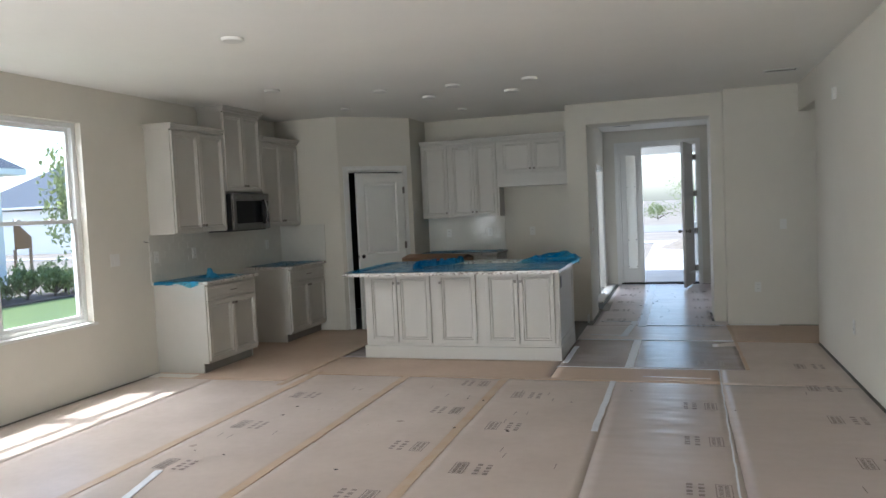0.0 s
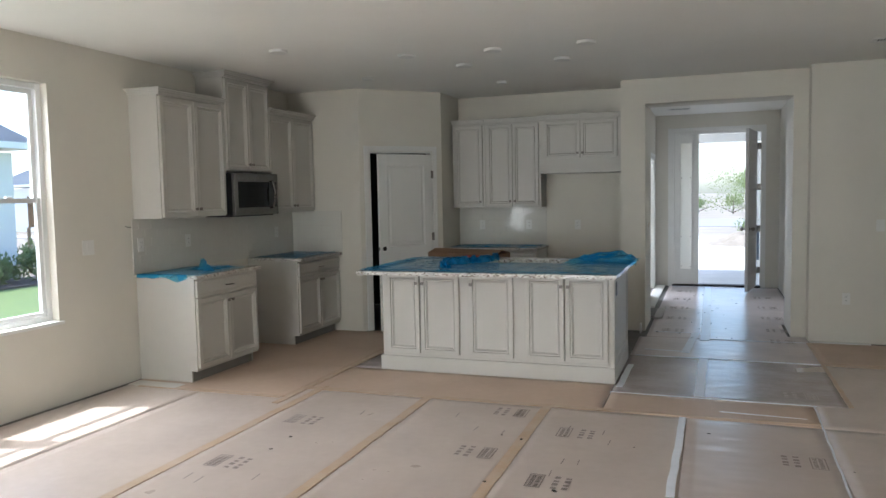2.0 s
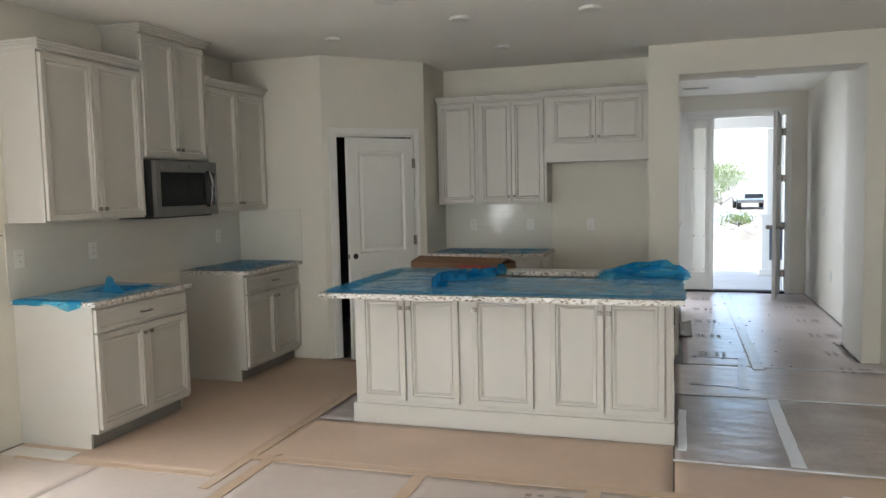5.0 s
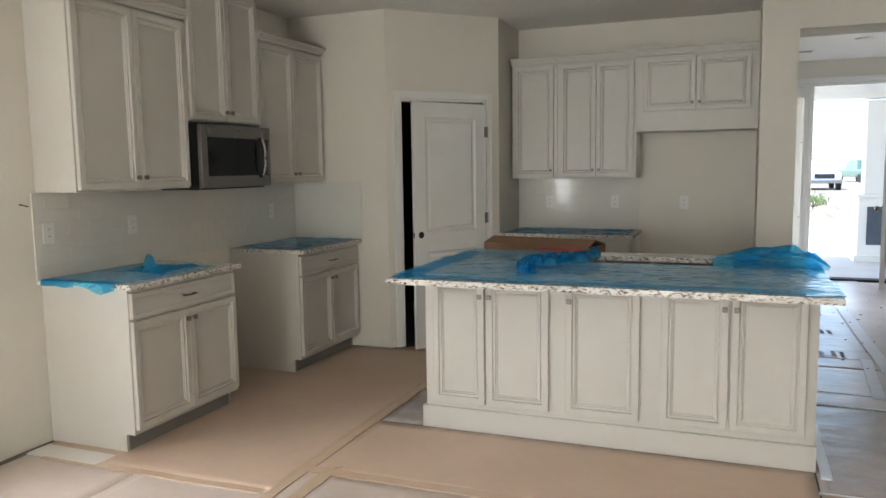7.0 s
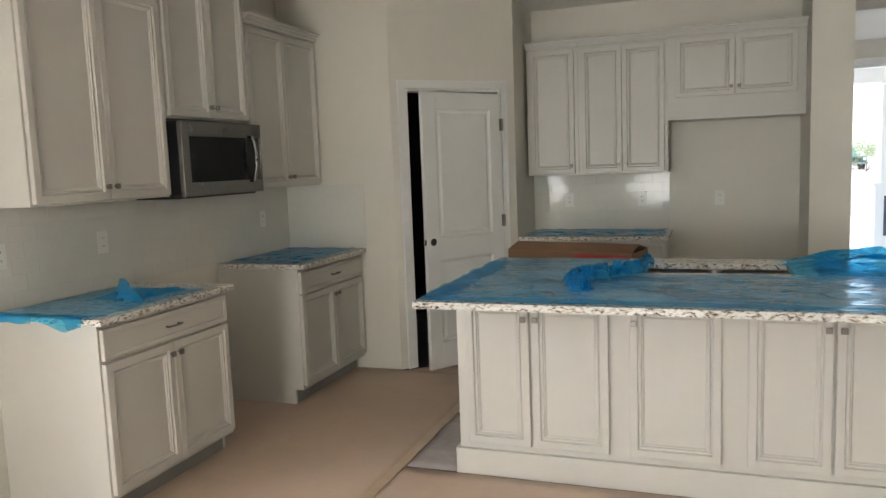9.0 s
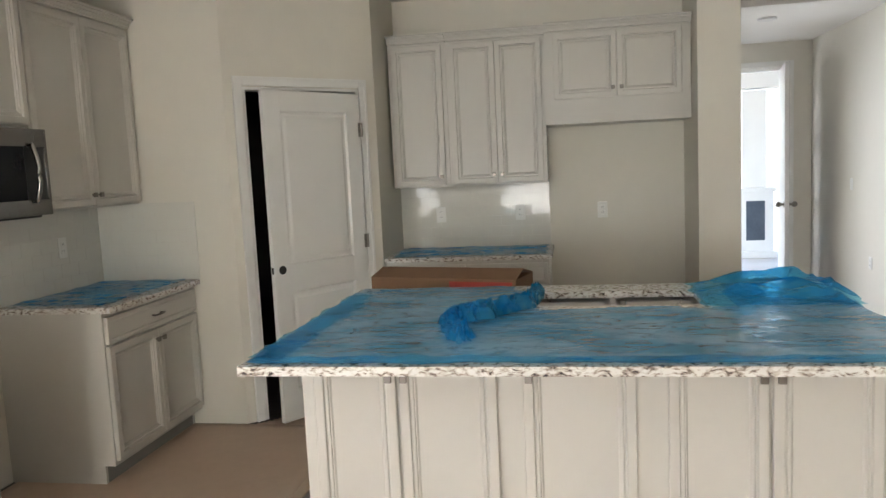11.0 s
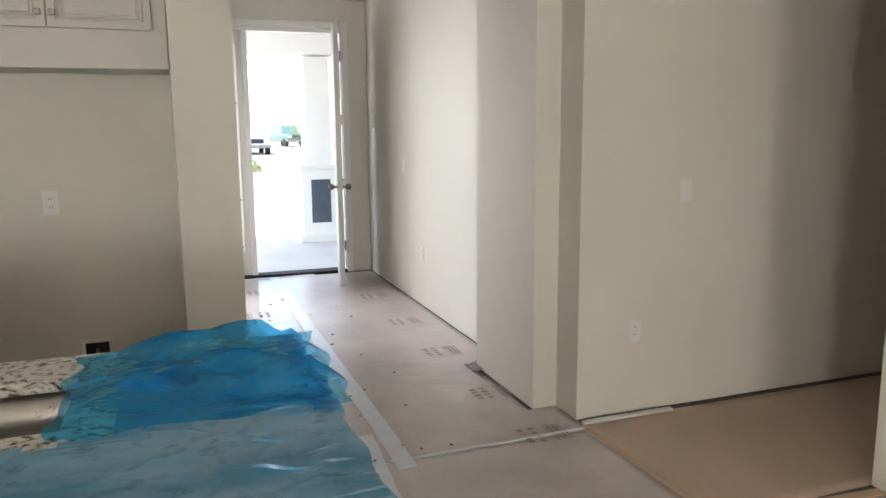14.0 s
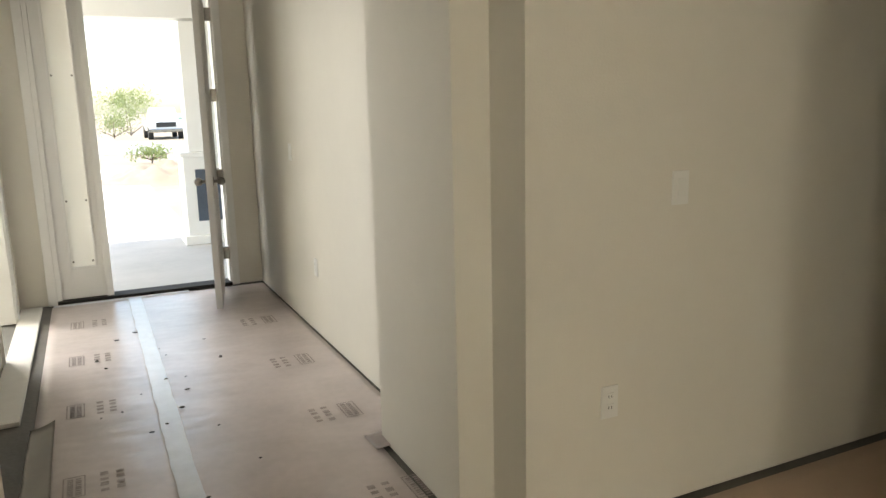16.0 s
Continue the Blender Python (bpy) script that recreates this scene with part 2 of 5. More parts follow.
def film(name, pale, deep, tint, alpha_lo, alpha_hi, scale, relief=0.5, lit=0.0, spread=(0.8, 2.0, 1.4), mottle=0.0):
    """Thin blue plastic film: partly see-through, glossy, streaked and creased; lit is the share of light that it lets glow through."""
    m = bpy.data.materials.new(name)
    m.use_nodes = True
    nt = m.node_tree
    link = nt.links.new

    def node(kind, **values):
        n = nt.nodes.new("ShaderNode" + kind)
        for k, v in values.items():
            n.inputs[k.replace("_", " ")].default_value = v
        return n

    def ramp(source, lo, hi, a, b):
        r = nt.nodes.new("ShaderNodeMapRange")
        for k, v in enumerate((lo, hi, a, b)):
            r.inputs[k + 1].default_value = v
        link(source, r.inputs[0])
        return r.outputs[0]

    def math_op(op, p, q):
        n = nt.nodes.new("ShaderNodeMath")
        n.operation = op
        for k, v in enumerate((p, q)):
            if isinstance(v, float):
                n.inputs[k].default_value = v
            else:
                link(v, n.inputs[k])
        return n.outputs[0]

    b = nt.nodes["Principled BSDF"]
    b.inputs["Roughness"].default_value = 0.09
    geo = nt.nodes.new("ShaderNodeNewGeometry")
    wide = node("Mapping", Scale=spread, Rotation=(0, 0, 0.06))
    link(geo.outputs["Position"], wide.inputs[0])
    clouds = node("TexNoise", Scale=scale, Detail=7.0, Roughness=0.6)
    link(wide.outputs[0], clouds.inputs["Vector"])
    thin = node("Mapping", Scale=(0.9, 9.0, 3.0), Rotation=(0, 0, -0.05))
    link(geo.outputs["Position"], thin.inputs[0])
    streaks = node("TexNoise", Scale=3.4, Detail=5.0, Roughness=0.65)
    link(thin.outputs[0], streaks.inputs["Vector"])
    tone = math_op("ADD", math_op("MULTIPLY", clouds.outputs[0], 0.92), math_op("MULTIPLY", streaks.outputs[0], 0.08))
    mix = nt.nodes.new("ShaderNodeMix"); mix.data_type = "RGBA"
    mix.inputs[6].default_value, mix.inputs[7].default_value = (*pale, 1), (*deep, 1)
    link(ramp(tone, 0.40, 0.60, 0.0, 1.0), mix.inputs[0])
    link(mix.outputs[2], b.inputs["Base Color"])
    if mottle:
        spots = node("TexNoise", Scale=17.0, Detail=5.0, Roughness=0.6)
        link(geo.outputs["Position"], spots.inputs["Vector"])
        dark = nt.nodes.new("ShaderNodeMix"); dark.data_type = "RGBA"
        dark.inputs[7].default_value = (deep[0] * 0.6, deep[1] * 0.5, deep[2] * 0.5, 1)
        link(mix.outputs[2], dark.inputs[6])
        link(ramp(spots.outputs[0], 0.52, 0.72, 0.0, mottle), dark.inputs[0])
        link(dark.outputs[2], b.inputs["Base Color"])
    body = b.outputs[0]
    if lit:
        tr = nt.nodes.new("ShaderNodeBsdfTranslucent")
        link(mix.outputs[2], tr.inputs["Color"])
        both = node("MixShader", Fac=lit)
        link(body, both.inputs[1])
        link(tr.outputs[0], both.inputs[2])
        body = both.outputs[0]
    clear = nt.nodes.new("ShaderNodeBsdfTransparent")
    clear.inputs["Color"].default_value = (*tint, 1)
    blend = nt.nodes.new("ShaderNodeMixShader")
    link(ramp(tone, 0.36, 0.62, alpha_lo, alpha_hi), blend.inputs[0])
    link(clear.outputs[0], blend.inputs[1])
    link(body, blend.inputs[2])
    link(blend.outputs[0], nt.nodes["Material Output"].inputs["Surface"])
    creases = None
    for stretch, turn, size, width, at in (((1.1, 3.4, 2.6), 0.12, 3.2, 0.050, 0.0), ((1.0, 3.6, 2.0), 0.60, 3.0, 0.045, 7.0)):
        wm = node("Mapping", Scale=stretch, Rotation=(0, 0, turn))
        link(geo.outputs["Position"], wm.inputs[0])
        wn = node("TexNoise", Scale=size, Detail=1.0)
        link(wm.outputs[0], wn.inputs["Vector"])
        line = ramp(math_op("ABSOLUTE", math_op("SUBTRACT", wn.outputs[0], 0.5), 0.0), 0.0, width, 1.0, 0.0)
        there = node("Mapping", Location=(at, at, 0))
        link(geo.outputs["Position"], there.inputs[0])
        patch = node("TexNoise", Scale=4.0, Detail=1.0)
        link(there.outputs[0], patch.inputs["Vector"])
        line = math_op("MULTIPLY", line, ramp(patch.outputs[0], 0.47, 0.60, 0.0, 1.0))
        creases = line if creases is None else math_op("MAXIMUM", creases, line)
    bp = node("Bump", Strength=relief, Distance=0.0025)
    link(creases, bp.inputs["Height"])
    link(bp.outputs[0], b.inputs["Normal"])
    return m


FILM = film("blue_film_flat", (0.36, 0.64, 0.88), (0.08, 0.31, 0.52), (0.46, 0.78, 1.0), 0.56, 0.80, 3.2, 1.0, 0.0, (0.9, 1.6, 1.4), 0.75)
FILML = film("blue_film_pale", (0.45, 0.74, 0.98), (0.10, 0.42, 0.74), (0.55, 0.82, 1.0), 0.26, 0.62, 4.0, 1.0, 0.0, (1.0, 1.4, 1.4))
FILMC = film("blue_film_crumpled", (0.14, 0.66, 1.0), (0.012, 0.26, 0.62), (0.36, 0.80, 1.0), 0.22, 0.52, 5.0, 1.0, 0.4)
FILMB = film("blue_film_sheet", (0.05, 0.42, 0.80), (0.015, 0.20, 0.42), (0.25, 0.62, 0.88), 0.50, 0.86, 4.0, 0.6)

# ---- helpers for building ----
def box(bm, x0, x1, y0, y1, z0, z1, bevel=0.0):
    r = bmesh.ops.create_cube(bm, size=1.0)
    for v in r["verts"]:
        v.co = ((x0 + x1) / 2 + v.co.x * (x1 - x0), (y0 + y1) / 2 + v.co.y * (y1 - y0), (z0 + z1) / 2 + v.co.z * (z1 - z0))
    if bevel:
        es = {e for v in r["verts"] for e in v.link_edges}
        bmesh.ops.bevel(bm, geom=list(es), offset=bevel, segments=2, affect="EDGES", profile=0.6)
    return bm


def cyl(bm, p, q, r0, r1=None, seg=16):
    """A closed cylinder or cone from p to q."""
    p, q = Vector(p), Vector(q)
    m = Matrix.Translation((p + q) / 2) @ (q - p).to_track_quat("Z", "Y").to_matrix().to_4x4()
    bmesh.ops.create_cone(bm, cap_ends=True, segments=seg, radius1=r0, radius2=r0 if r1 is None else r1, depth=(q - p).length, matrix=m)
    return bm


def tube(bm, pts, r, seg=10):
    """A smooth round bar through the points."""
    pts = [Vector(p) for p in pts]
    rings = []
    for i, p in enumerate(pts):
        d = (pts[min(i + 1, len(pts) - 1)] - pts[max(i - 1, 0)]).normalized()
        q = d.to_track_quat("Z", "Y")
        rings.append([bm.verts.new(p + q @ Vector((r * math.cos(2 * math.pi * k / seg), r * math.sin(2 * math.pi * k / seg), 0))) for k in range(seg)])
    for a, b in zip(rings, rings[1:]):
        for k in range(seg):
            bm.faces.new((a[k], a[(k + 1) % seg], b[(k + 1) % seg], b[k]))
    bm.faces.new(rings[0][::-1])
    bm.faces.new(rings[-1])
    return bm


def part(name, bm, material, parent=None, label="", smooth=False):
    me = bpy.data.meshes.new(name)
    bm.to_mesh(me)
    bm.free()
    me.materials.append(material)
    if smooth:
        me.polygons.foreach_set("use_smooth", [True] * len(me.polygons))
    ob = new(name, me)
    if parent:
        ob.parent = parent
    if label:
        ob["label"] = label
    return ob


def bx(*a, bevel=0.0):
    return box(bmesh.new(), *a, bevel=bevel)


def thing(name, m, label, category, group="", kind=""):
    ob = new(name)
    ob.empty_display_size = 0.1
    ob.matrix_world = m
    return tagged(ob, label, category, group, kind)


def structure(name, bm, material, label):
    return tagged(part(name, bm, material), label, name.split("_")[0], kind="structure")


def panel(w, h, t, profile):
    """A slab in x 0..w, z 0..h, back at y=0, front towards -y, whose front follows rings of (inset, depth)."""
    bm = bmesh.new()
    rings = []
    for inset, d in [(0.0, 0.0)] + profile:
        rings.append([bm.verts.new((x, -d, z)) for x, z in ((inset, inset), (w - inset, inset), (w - inset, h - inset), (inset, h - inset))])
    bm.faces.new(list(reversed(rings[0])))
    for a, b in zip(rings, rings[1:]):
        for i in range(4):
            bm.faces.new((a[i], a[(i + 1) % 4], b[(i + 1) % 4], b[i]))
    bm.faces.new(rings[-1])
    bmesh.ops.recalc_face_normals(bm, faces=bm.faces)
    return bm


DOOR_PROFILE = [(0.0, 0.019), (0.003, 0.022), (0.034, 0.022), (0.038, 0.012), (0.043, 0.012), (0.046, 0.0165), (0.051, 0.0165), (0.054, 0.011), (0.057, 0.011), (0.064, 0.005), (0.068, 0.005)]
DRAWER_PROFILE = [(0.0, 0.017), (0.004, 0.020), (0.022, 0.020), (0.026, 0.016), (0.032, 0.016)]

# ---- the plan ----
XW = -5.07            # window wall
XE = 1.31             # plain wall opposite
YS = -2.6             # rear of the room
ZC = 2.76             # ceiling
YP = 9.365             # short wall beside the cabinets
A = Vector((-4.175, 9.365))
B = Vector((-3.445, 10.095))
YB = 10.75            # back of the fridge niche
CX0, CX1 = -1.36, -1.10
YH = 10.15            # face of column and header
YR = 9.93             # face of the wall beside the opening
HX0, HX1 = -1.28, 0.57
YF = 14.36            # front wall
OPEN_Z = 2.495
WIN = (4.06, 5.98, 0.64, 2.43)

# ---- structure ----
structure("floor", bx(XW - 0.15, 3.7, YS - 0.15, YF + 0.15, -0.12, -0.006), SUBF, "dark grey bare floor under the protective paper")
structure("ceiling", bx(XW - 0.15, 3.7, YS - 0.15, YF + 0.15, ZC, ZC + 0.15), CEIL, "flat white textured drywall ceiling")

bm = bmesh.new()
y0, y1, z0, z1 = WIN
box(bm, XW - 0.16, XW, YS, 0.04, 0, ZC)
box(bm, XW - 0.16, XW, 1.96, y0, 0, ZC)
# unseen opening from y 0.04 to 1.96, added to let in the lamp's light
box(bm, XW - 0.16, XW, 0.04, 1.96, z1, ZC)
box(bm, XW - 0.16, XW, 0.04, 1.96, 0, z0)
box(bm, XW - 0.16, XW, y1, YP + 2.0, 0, ZC)
box(bm, XW - 0.16, XW, y0, y1, 0, z0)
box(bm, XW - 0.16, XW, y0, y1, z1, ZC)
wall_west = structure("wall_west", bm, WALL, "greige painted drywall wall with a twin window")

bm = bmesh.new()
box(bm, XE, XE + 0.12, YS, 8.86, 0, ZC)
box(bm, XE, XE + 0.12, 8.86, YR, 2.44, ZC)
structure("wall_east", bm, WALL, "greige painted drywall wall ending at a passage")

bm = bmesh.new()
box(bm, XW, -3.85, YS - 0.15, YS, 0, ZC)
box(bm, -2.0, XE + 0.12, YS - 0.15, YS, 0, ZC)
box(bm, -3.85, -2.0, YS - 0.15, YS, 2.12, ZC)
structure("wall_south", bm, WALL, "plain greige painted drywall wall at the rear with a garden door opening")
tagged(part("garden_glazing", bx(-3.85, -2.0, YS - 0.06, YS - 0.054, 0.0, 2.12), GLASS), "clear glass of the garden door opening", "glazing", kind="structure").visible_shadow = False

structure("wall_pantry_side", bx(XW, A.x, YP, YP + 0.1, 0, ZC), WALL, "short greige drywall wall beside the cabinets")


def angled(p, q, z0, z1, thick, bm):
    """A wall piece from p to q in plan, its back to the left of the way."""
    d = (q - p).normalized()
    n = Vector((-d.y, d.x)) * thick
    vs = [bm.verts.new((v.x, v.y, z)) for z in (z0, z1) for v in (p, q, q + n, p + n)]
    for f in ((0, 3, 2, 1), (4, 5, 6, 7), (0, 1, 5, 4), (1, 2, 6, 5), (2, 3, 7, 6), (3, 0, 4, 7)):
        bm.faces.new([vs[i] for i in f])
    return bm


AB = (B - A).normalized()
LEN = (B - A).length
D0, D1, DH = 0.115, 0.90, 2.06       # pantry opening along the angled wall
bm = bmesh.new()
angled(A, A + AB * D0, 0, ZC, 0.11, bm)
angled(A + AB * D1, B, 0, ZC, 0.11, bm)
angled(A + AB * D0, A + AB * D1, DH, ZC, 0.11, bm)
structure("wall_pantry", bm, WALL, "angled greige drywall wall with the pantry doorway")

bm = bmesh.new()
box(bm, B.x - 0.11, B.x, B.y, YB, 0, ZC)
box(bm, B.x - 0.11, CX0, YB, YB + 0.12, 0, ZC)
wall_niche = structure("wall_niche", bm, WALL, "greige drywall walls of the fridge niche")
# near-black colour paints the pantry's shade onto its back wall
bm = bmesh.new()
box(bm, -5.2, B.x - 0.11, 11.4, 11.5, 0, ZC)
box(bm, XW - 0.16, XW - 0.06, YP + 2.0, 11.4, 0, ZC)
structure("wall_pantry_back", bm, DARK, "back wall of the pantry, near black to paint in its shade")

bm = bmesh.new()
box(bm, CX0, CX1, YH, 10.93, 0, ZC)
box(bm, CX1, 0.37, YH, 10.58, OPEN_Z, ZC)
box(bm, 0.37, 0.51, YH, 10.93, 0, ZC)
structure("wall_opening", bm, WALL, "greige drywall column and header of the hall opening")
bm = bmesh.new()
box(bm, 0.51, 3.6, YR, 10.93, 0, ZC)
structure("wall_north", bm, WALL, "greige painted drywall wall beside the hall opening")
bm = bmesh.new()
box(bm, HX1, HX1 + 0.12, 10.93, YF, 0, ZC)
structure("wall_hall_east", bm, WALL, "greige drywall side wall of the entry hall")
bm = bmesh.new()
box(bm, HX0 - 0.12, HX0, 10.93, 12.95, 0, ZC)
box(bm, HX0 - 0.12, HX0, 13.95, YF, 0, ZC)
box(bm, HX0 - 0.12, HX0, 12.95, 13.95, 2.06, ZC)
structure("wall_hall_west", bm, WALL, "greige drywall side wall of the entry hall with a doorway")
bm = bmesh.new()
box(bm, HX0 - 0.12, -1.02, YF, YF + 0.16, 0, ZC)
box(bm, 0.31, HX1 + 0.12, YF, YF + 0.16, 0, ZC)
box(bm, -1.02, 0.31, YF, YF + 0.16, 2.48, ZC)
structure("wall_front", bm, WALL, "greige drywall front wall with the entry door unit")
bm = bmesh.new()
box(bm, 3.6, 3.7, 8.0, YR + 0.1, 0, ZC)
box(bm, XE + 0.12, 3.6, 8.74, 8.86, 0, ZC)
structure("wall_passage", bm, WALL, "plain drywall walls that close the side passage")
# unseen room and window, added to carry the lamp that brightens the hall
bm = bmesh.new()
box(bm, -4.1, HX0 - 0.12, 11.55, 11.65, 0, ZC)
box(bm, -4.2, -4.1, 11.55, YF, 0, ZC)
box(bm, -4.2, -3.35, YF, YF + 0.16, 0, ZC)
box(bm, -1.75, HX0 - 0.12, YF, YF + 0.16, 0, ZC)
box(bm, -3.35, -1.75, YF, YF + 0.16, 0, 0.65)
box(bm, -3.35, -1.75, YF, YF + 0.16, 2.25, ZC)
structure("wall_side_room", bm, WALL, "plain drywall walls of the unseen room added beside the hall")
tagged(part("side_room_glazing", bx(-3.35, -1.75, YF + 0.12, YF + 0.126, 0.65, 2.25), GLASS), "clear glass of the unseen side room window, added for light", "glazing", kind="structure").visible_shadow = False

# pantry door casing, with its jamb
def casing(bm, w, h, width=0.06, t=0.016, depth=0.11):
    """Casing and jamb round an opening x 0..w, z 0..h in a wall whose face is y=0 (room towards -y)."""
    box(bm, -width, -0.004, -t, -0.001, 0, h + width, 0.003)
    box(bm, w + 0.004, w + width, -t, -0.001, 0, h + width, 0.003)
    box(bm, -0.004, w + 0.004, -t, -0.001, h + 0.004, h + width, 0.003)
    box(bm, -width, -width + 0.016, -t - 0.006, -t + 0.002, 0, h + width, 0.002)
    box(bm, w + width - 0.016, w + width, -t - 0.006, -t + 0.002, 0, h + width, 0.002)
    box(bm, -width + 0.016, w + width - 0.016, -t - 0.006, -t + 0.002, h + width - 0.016, h + width, 0.002)
    box(bm, 0.001, 0.018, -0.004, depth + 0.004, 0, h - 0.001)
    box(bm, w - 0.018, w - 0.001, -0.004, depth + 0.004, 0, h - 0.001)
    box(bm, 0.018, w - 0.018, -0.004, depth + 0.004, h - 0.018, h - 0.001)
    return bm


c0 = A + AB * D0
trim = structure("trim_pantry", casing(bmesh.new(), D1 - D0, DH), TRIM, "white painted door casing round the pantry doorway")
trim.matrix_world = pose(c0.x, c0.y, 0, 0, 0, 45)
trim = structure("trim_hall", casing(bmesh.new(), 1.0, 2.06, depth=0.12), TRIM, "white painted casing round the hall doorway")
trim.matrix_world = pose(HX0, 12.95, 0, 0, 0, 90)

# ---- window: two double-hung units side by side ----
def window_unit():
    win = thing("window_1", pose(XW - 0.10, 0, 0), "white vinyl twin double-hung window with clear glass", "window", kind="structure")
    y0, y1, z0, z1 = WIN
    ym = (y0 + y1) / 2
    bm = bmesh.new()
    for a, b in ((y0, y0 + 0.045), (y1 - 0.045, y1), (ym - 0.045, ym + 0.045)):
        box(bm, -0.05, 0.035, a, b, z0 + 0.001, z1 - 0.001, 0.004)
    for a, b in ((z0 + 0.001, z0 + 0.045), (z1 - 0.045, z1 - 0.001)):
        for p, q in ((y0 + 0.045, ym - 0.045), (ym + 0.045, y1 - 0.045)):
            box(bm, -0.05, 0.035, p, q, a, b, 0.004)
    part("window_frame", bm, VINYL, win)
    part("window_sill", bx(0.036, 0.125, y0 - 0.03, y1 + 0.03, z0 - 0.02, z0 + 0.006, bevel=0.004), TRIM, win, "white painted sill")
    zm = 1.56
    for p, q in ((y0 + 0.047, ym - 0.047), (ym + 0.047, y1 - 0.047)):
        for a, b, x in ((z0 + 0.047, zm + 0.018, 0.0), (zm - 0.018, z1 - 0.047, -0.03)):
            bm = bmesh.new()
            s = 0.034
            box(bm, x, x + 0.028, p, p + s, a, b, 0.003)
            box(bm, x, x + 0.028, q - s, q, a, b, 0.003)
            box(bm, x, x + 0.028, p + s, q - s, a, a + s, 0.003)
            box(bm, x, x + 0.028, p + s, q - s, b - s, b, 0.003)
            sash = part("sash", bm, VINYL, win)
            g = part("pane", bx(x + 0.011, x + 0.015, p + s - 0.004, q - s + 0.004, a + s - 0.004, b - s + 0.004), GLASS, sash, "clear glass pane")
            g.visible_shadow = False
        for k in (0.3, 0.7):
            yy = p + (q - p) * k
            part("latch", bx(0.003, 0.027, yy - 0.025, yy + 0.025, zm + 0.0185, zm + 0.032, bevel=0.004), VINYL, win)
    return win


window_unit()
# glass of the unseen opening added for the lamp
tagged(part("side_glazing", bx(XW - 0.115, XW - 0.108, 0.04, 1.96, 0.64, 2.43), GLASS), "clear glass of the unseen second window opening, added for light", "glazing", kind="structure").visible_shadow = False

# ---- kitchen ----
def knob_mesh(bm, x, z, y):
    cyl(bm, (x, y, z), (x, y - 0.014, z), 0.005, 0.006, 10)
    box(bm, x - 0.013, x + 0.013, y - 0.026, y - 0.013, z - 0.013, z + 0.013, 0.003)
    return bm


def pull_mesh(bm, x, z, y, w=0.10):
    for s in (-1, 1):
        cyl(bm, (x + s * w * 0.42, y, z), (x + s * w * 0.42, y - 0.024, z), 0.005, 0.005, 10)
    return tube(bm, [(x + (i / 10 - 0.5) * w, y - 0.022 - 0.008 * math.sin(math.pi * i / 10), z) for i in range(11)], 0.0055, 8)


def cab_door(cab, x, z, w, h, y, knob=None, profile=DOOR_PROFILE):
    d = part("door", panel(w, h, 0.02, profile), CAB, cab)
    d.location = (x, y, z)
    if knob:
        part("handle", knob_mesh(bmesh.new(), knob[0], knob[1], -0.0221), NICKEL, d, "square brushed nickel knob")
    return d


def base_cabinet(m, w, label, doors=2, depth=0.62, h=0.882, drawers=1):
    """Stands with its back at y=0 and its front towards -y."""
    cab = thing("base_cabinet", m, label, "cabinet", "base cabinets")
    part("body", bx(0, w, -depth + 0.021, -0.002, 0.0996, h), CAB, cab)
    part("side_panel", bx(0.0, 0.018, -depth + 0.08, -0.004, 0, 0.0995), CAB, cab)
    part("side_panel", bx(w - 0.018, w, -depth + 0.08, -0.004, 0, 0.0995), CAB, cab)
    part("toe_kick", bx(0.0185, w - 0.0185, -depth + 0.083, -depth + 0.098, 0, 0.099), TOE_SHADE, cab)
    yf = -depth + 0.0205
    n = drawers
    g = 0.012
    dw = (w - g * (n + 1)) / n
    for i in range(n):
        x = g + i * (dw + g)
        d = part("drawer", panel(dw, 0.135, 0.02, DRAWER_PROFILE), CAB, cab)
        d.location = (x, yf, 0.725)
        part("handle", pull_mesh(bmesh.new(), dw / 2, 0.067, -0.0201), NICKEL, d, "curved brushed nickel pull")
    k = doors
    dw = (w - 2 * g - 0.004 * (k - 1)) / k
    for i in range(k):
        x = g + i * (dw + 0.004)
        kn = (dw - 0.026, 0.53) if i % 2 == 0 else (0.026, 0.53)
        cab_door(cab, x, 0.125, dw, 0.585, yf, kn)
    return cab


def crown(bm, w, d, z, left=True, right=True, back=0.0, h=0.055, out=0.045):
    """A stepped crown moulding round the top of a wall cabinet."""
    steps = ((0.0, 0.012, 0.006), (0.010, 0.030, 0.014), (0.028, 0.044, 0.028), (0.042, h, out))
    for a, b, o in steps:
        x0 = -o if left else 0
        x1 = w + o if right else w
        box(bm, x0, x1, -d - o, -0.002, z + a, z + b, 0.002)
    return bm


def wall_cabinet(m, w, h, label, doors=2, depth=0.32, left=True, right=True, low_knob=True, crown_on=True, valance=0.0, door_in=0.012):
    cab = thing("wall_cabinet", m, label, "cabinet", "wall cabinets")
    part("body", bx(0, w, -depth + 0.021, -0.002, 0, h, bevel=0.002), CAB, cab)
    yf = -depth + 0.0205
    g = door_in
    dh = h - 0.03 - valance
    dw = (w - 2 * g - 0.004 * (doors - 1)) / doors
    for i in range(doors):
        x = g + i * (dw + 0.004)
        if doors == 1:
            kn = (dw - 0.026, 0.06)
        else:
            kn = (dw - 0.026, 0.06) if i % 2 == 0 else (0.026, 0.06)
        cab_door(cab, x, 0.012 + valance, dw, dh, yf, kn)
    if crown_on:
        part("crown_moulding", crown(bmesh.new(), w, depth, h, left, right), CAB, cab)
    return cab


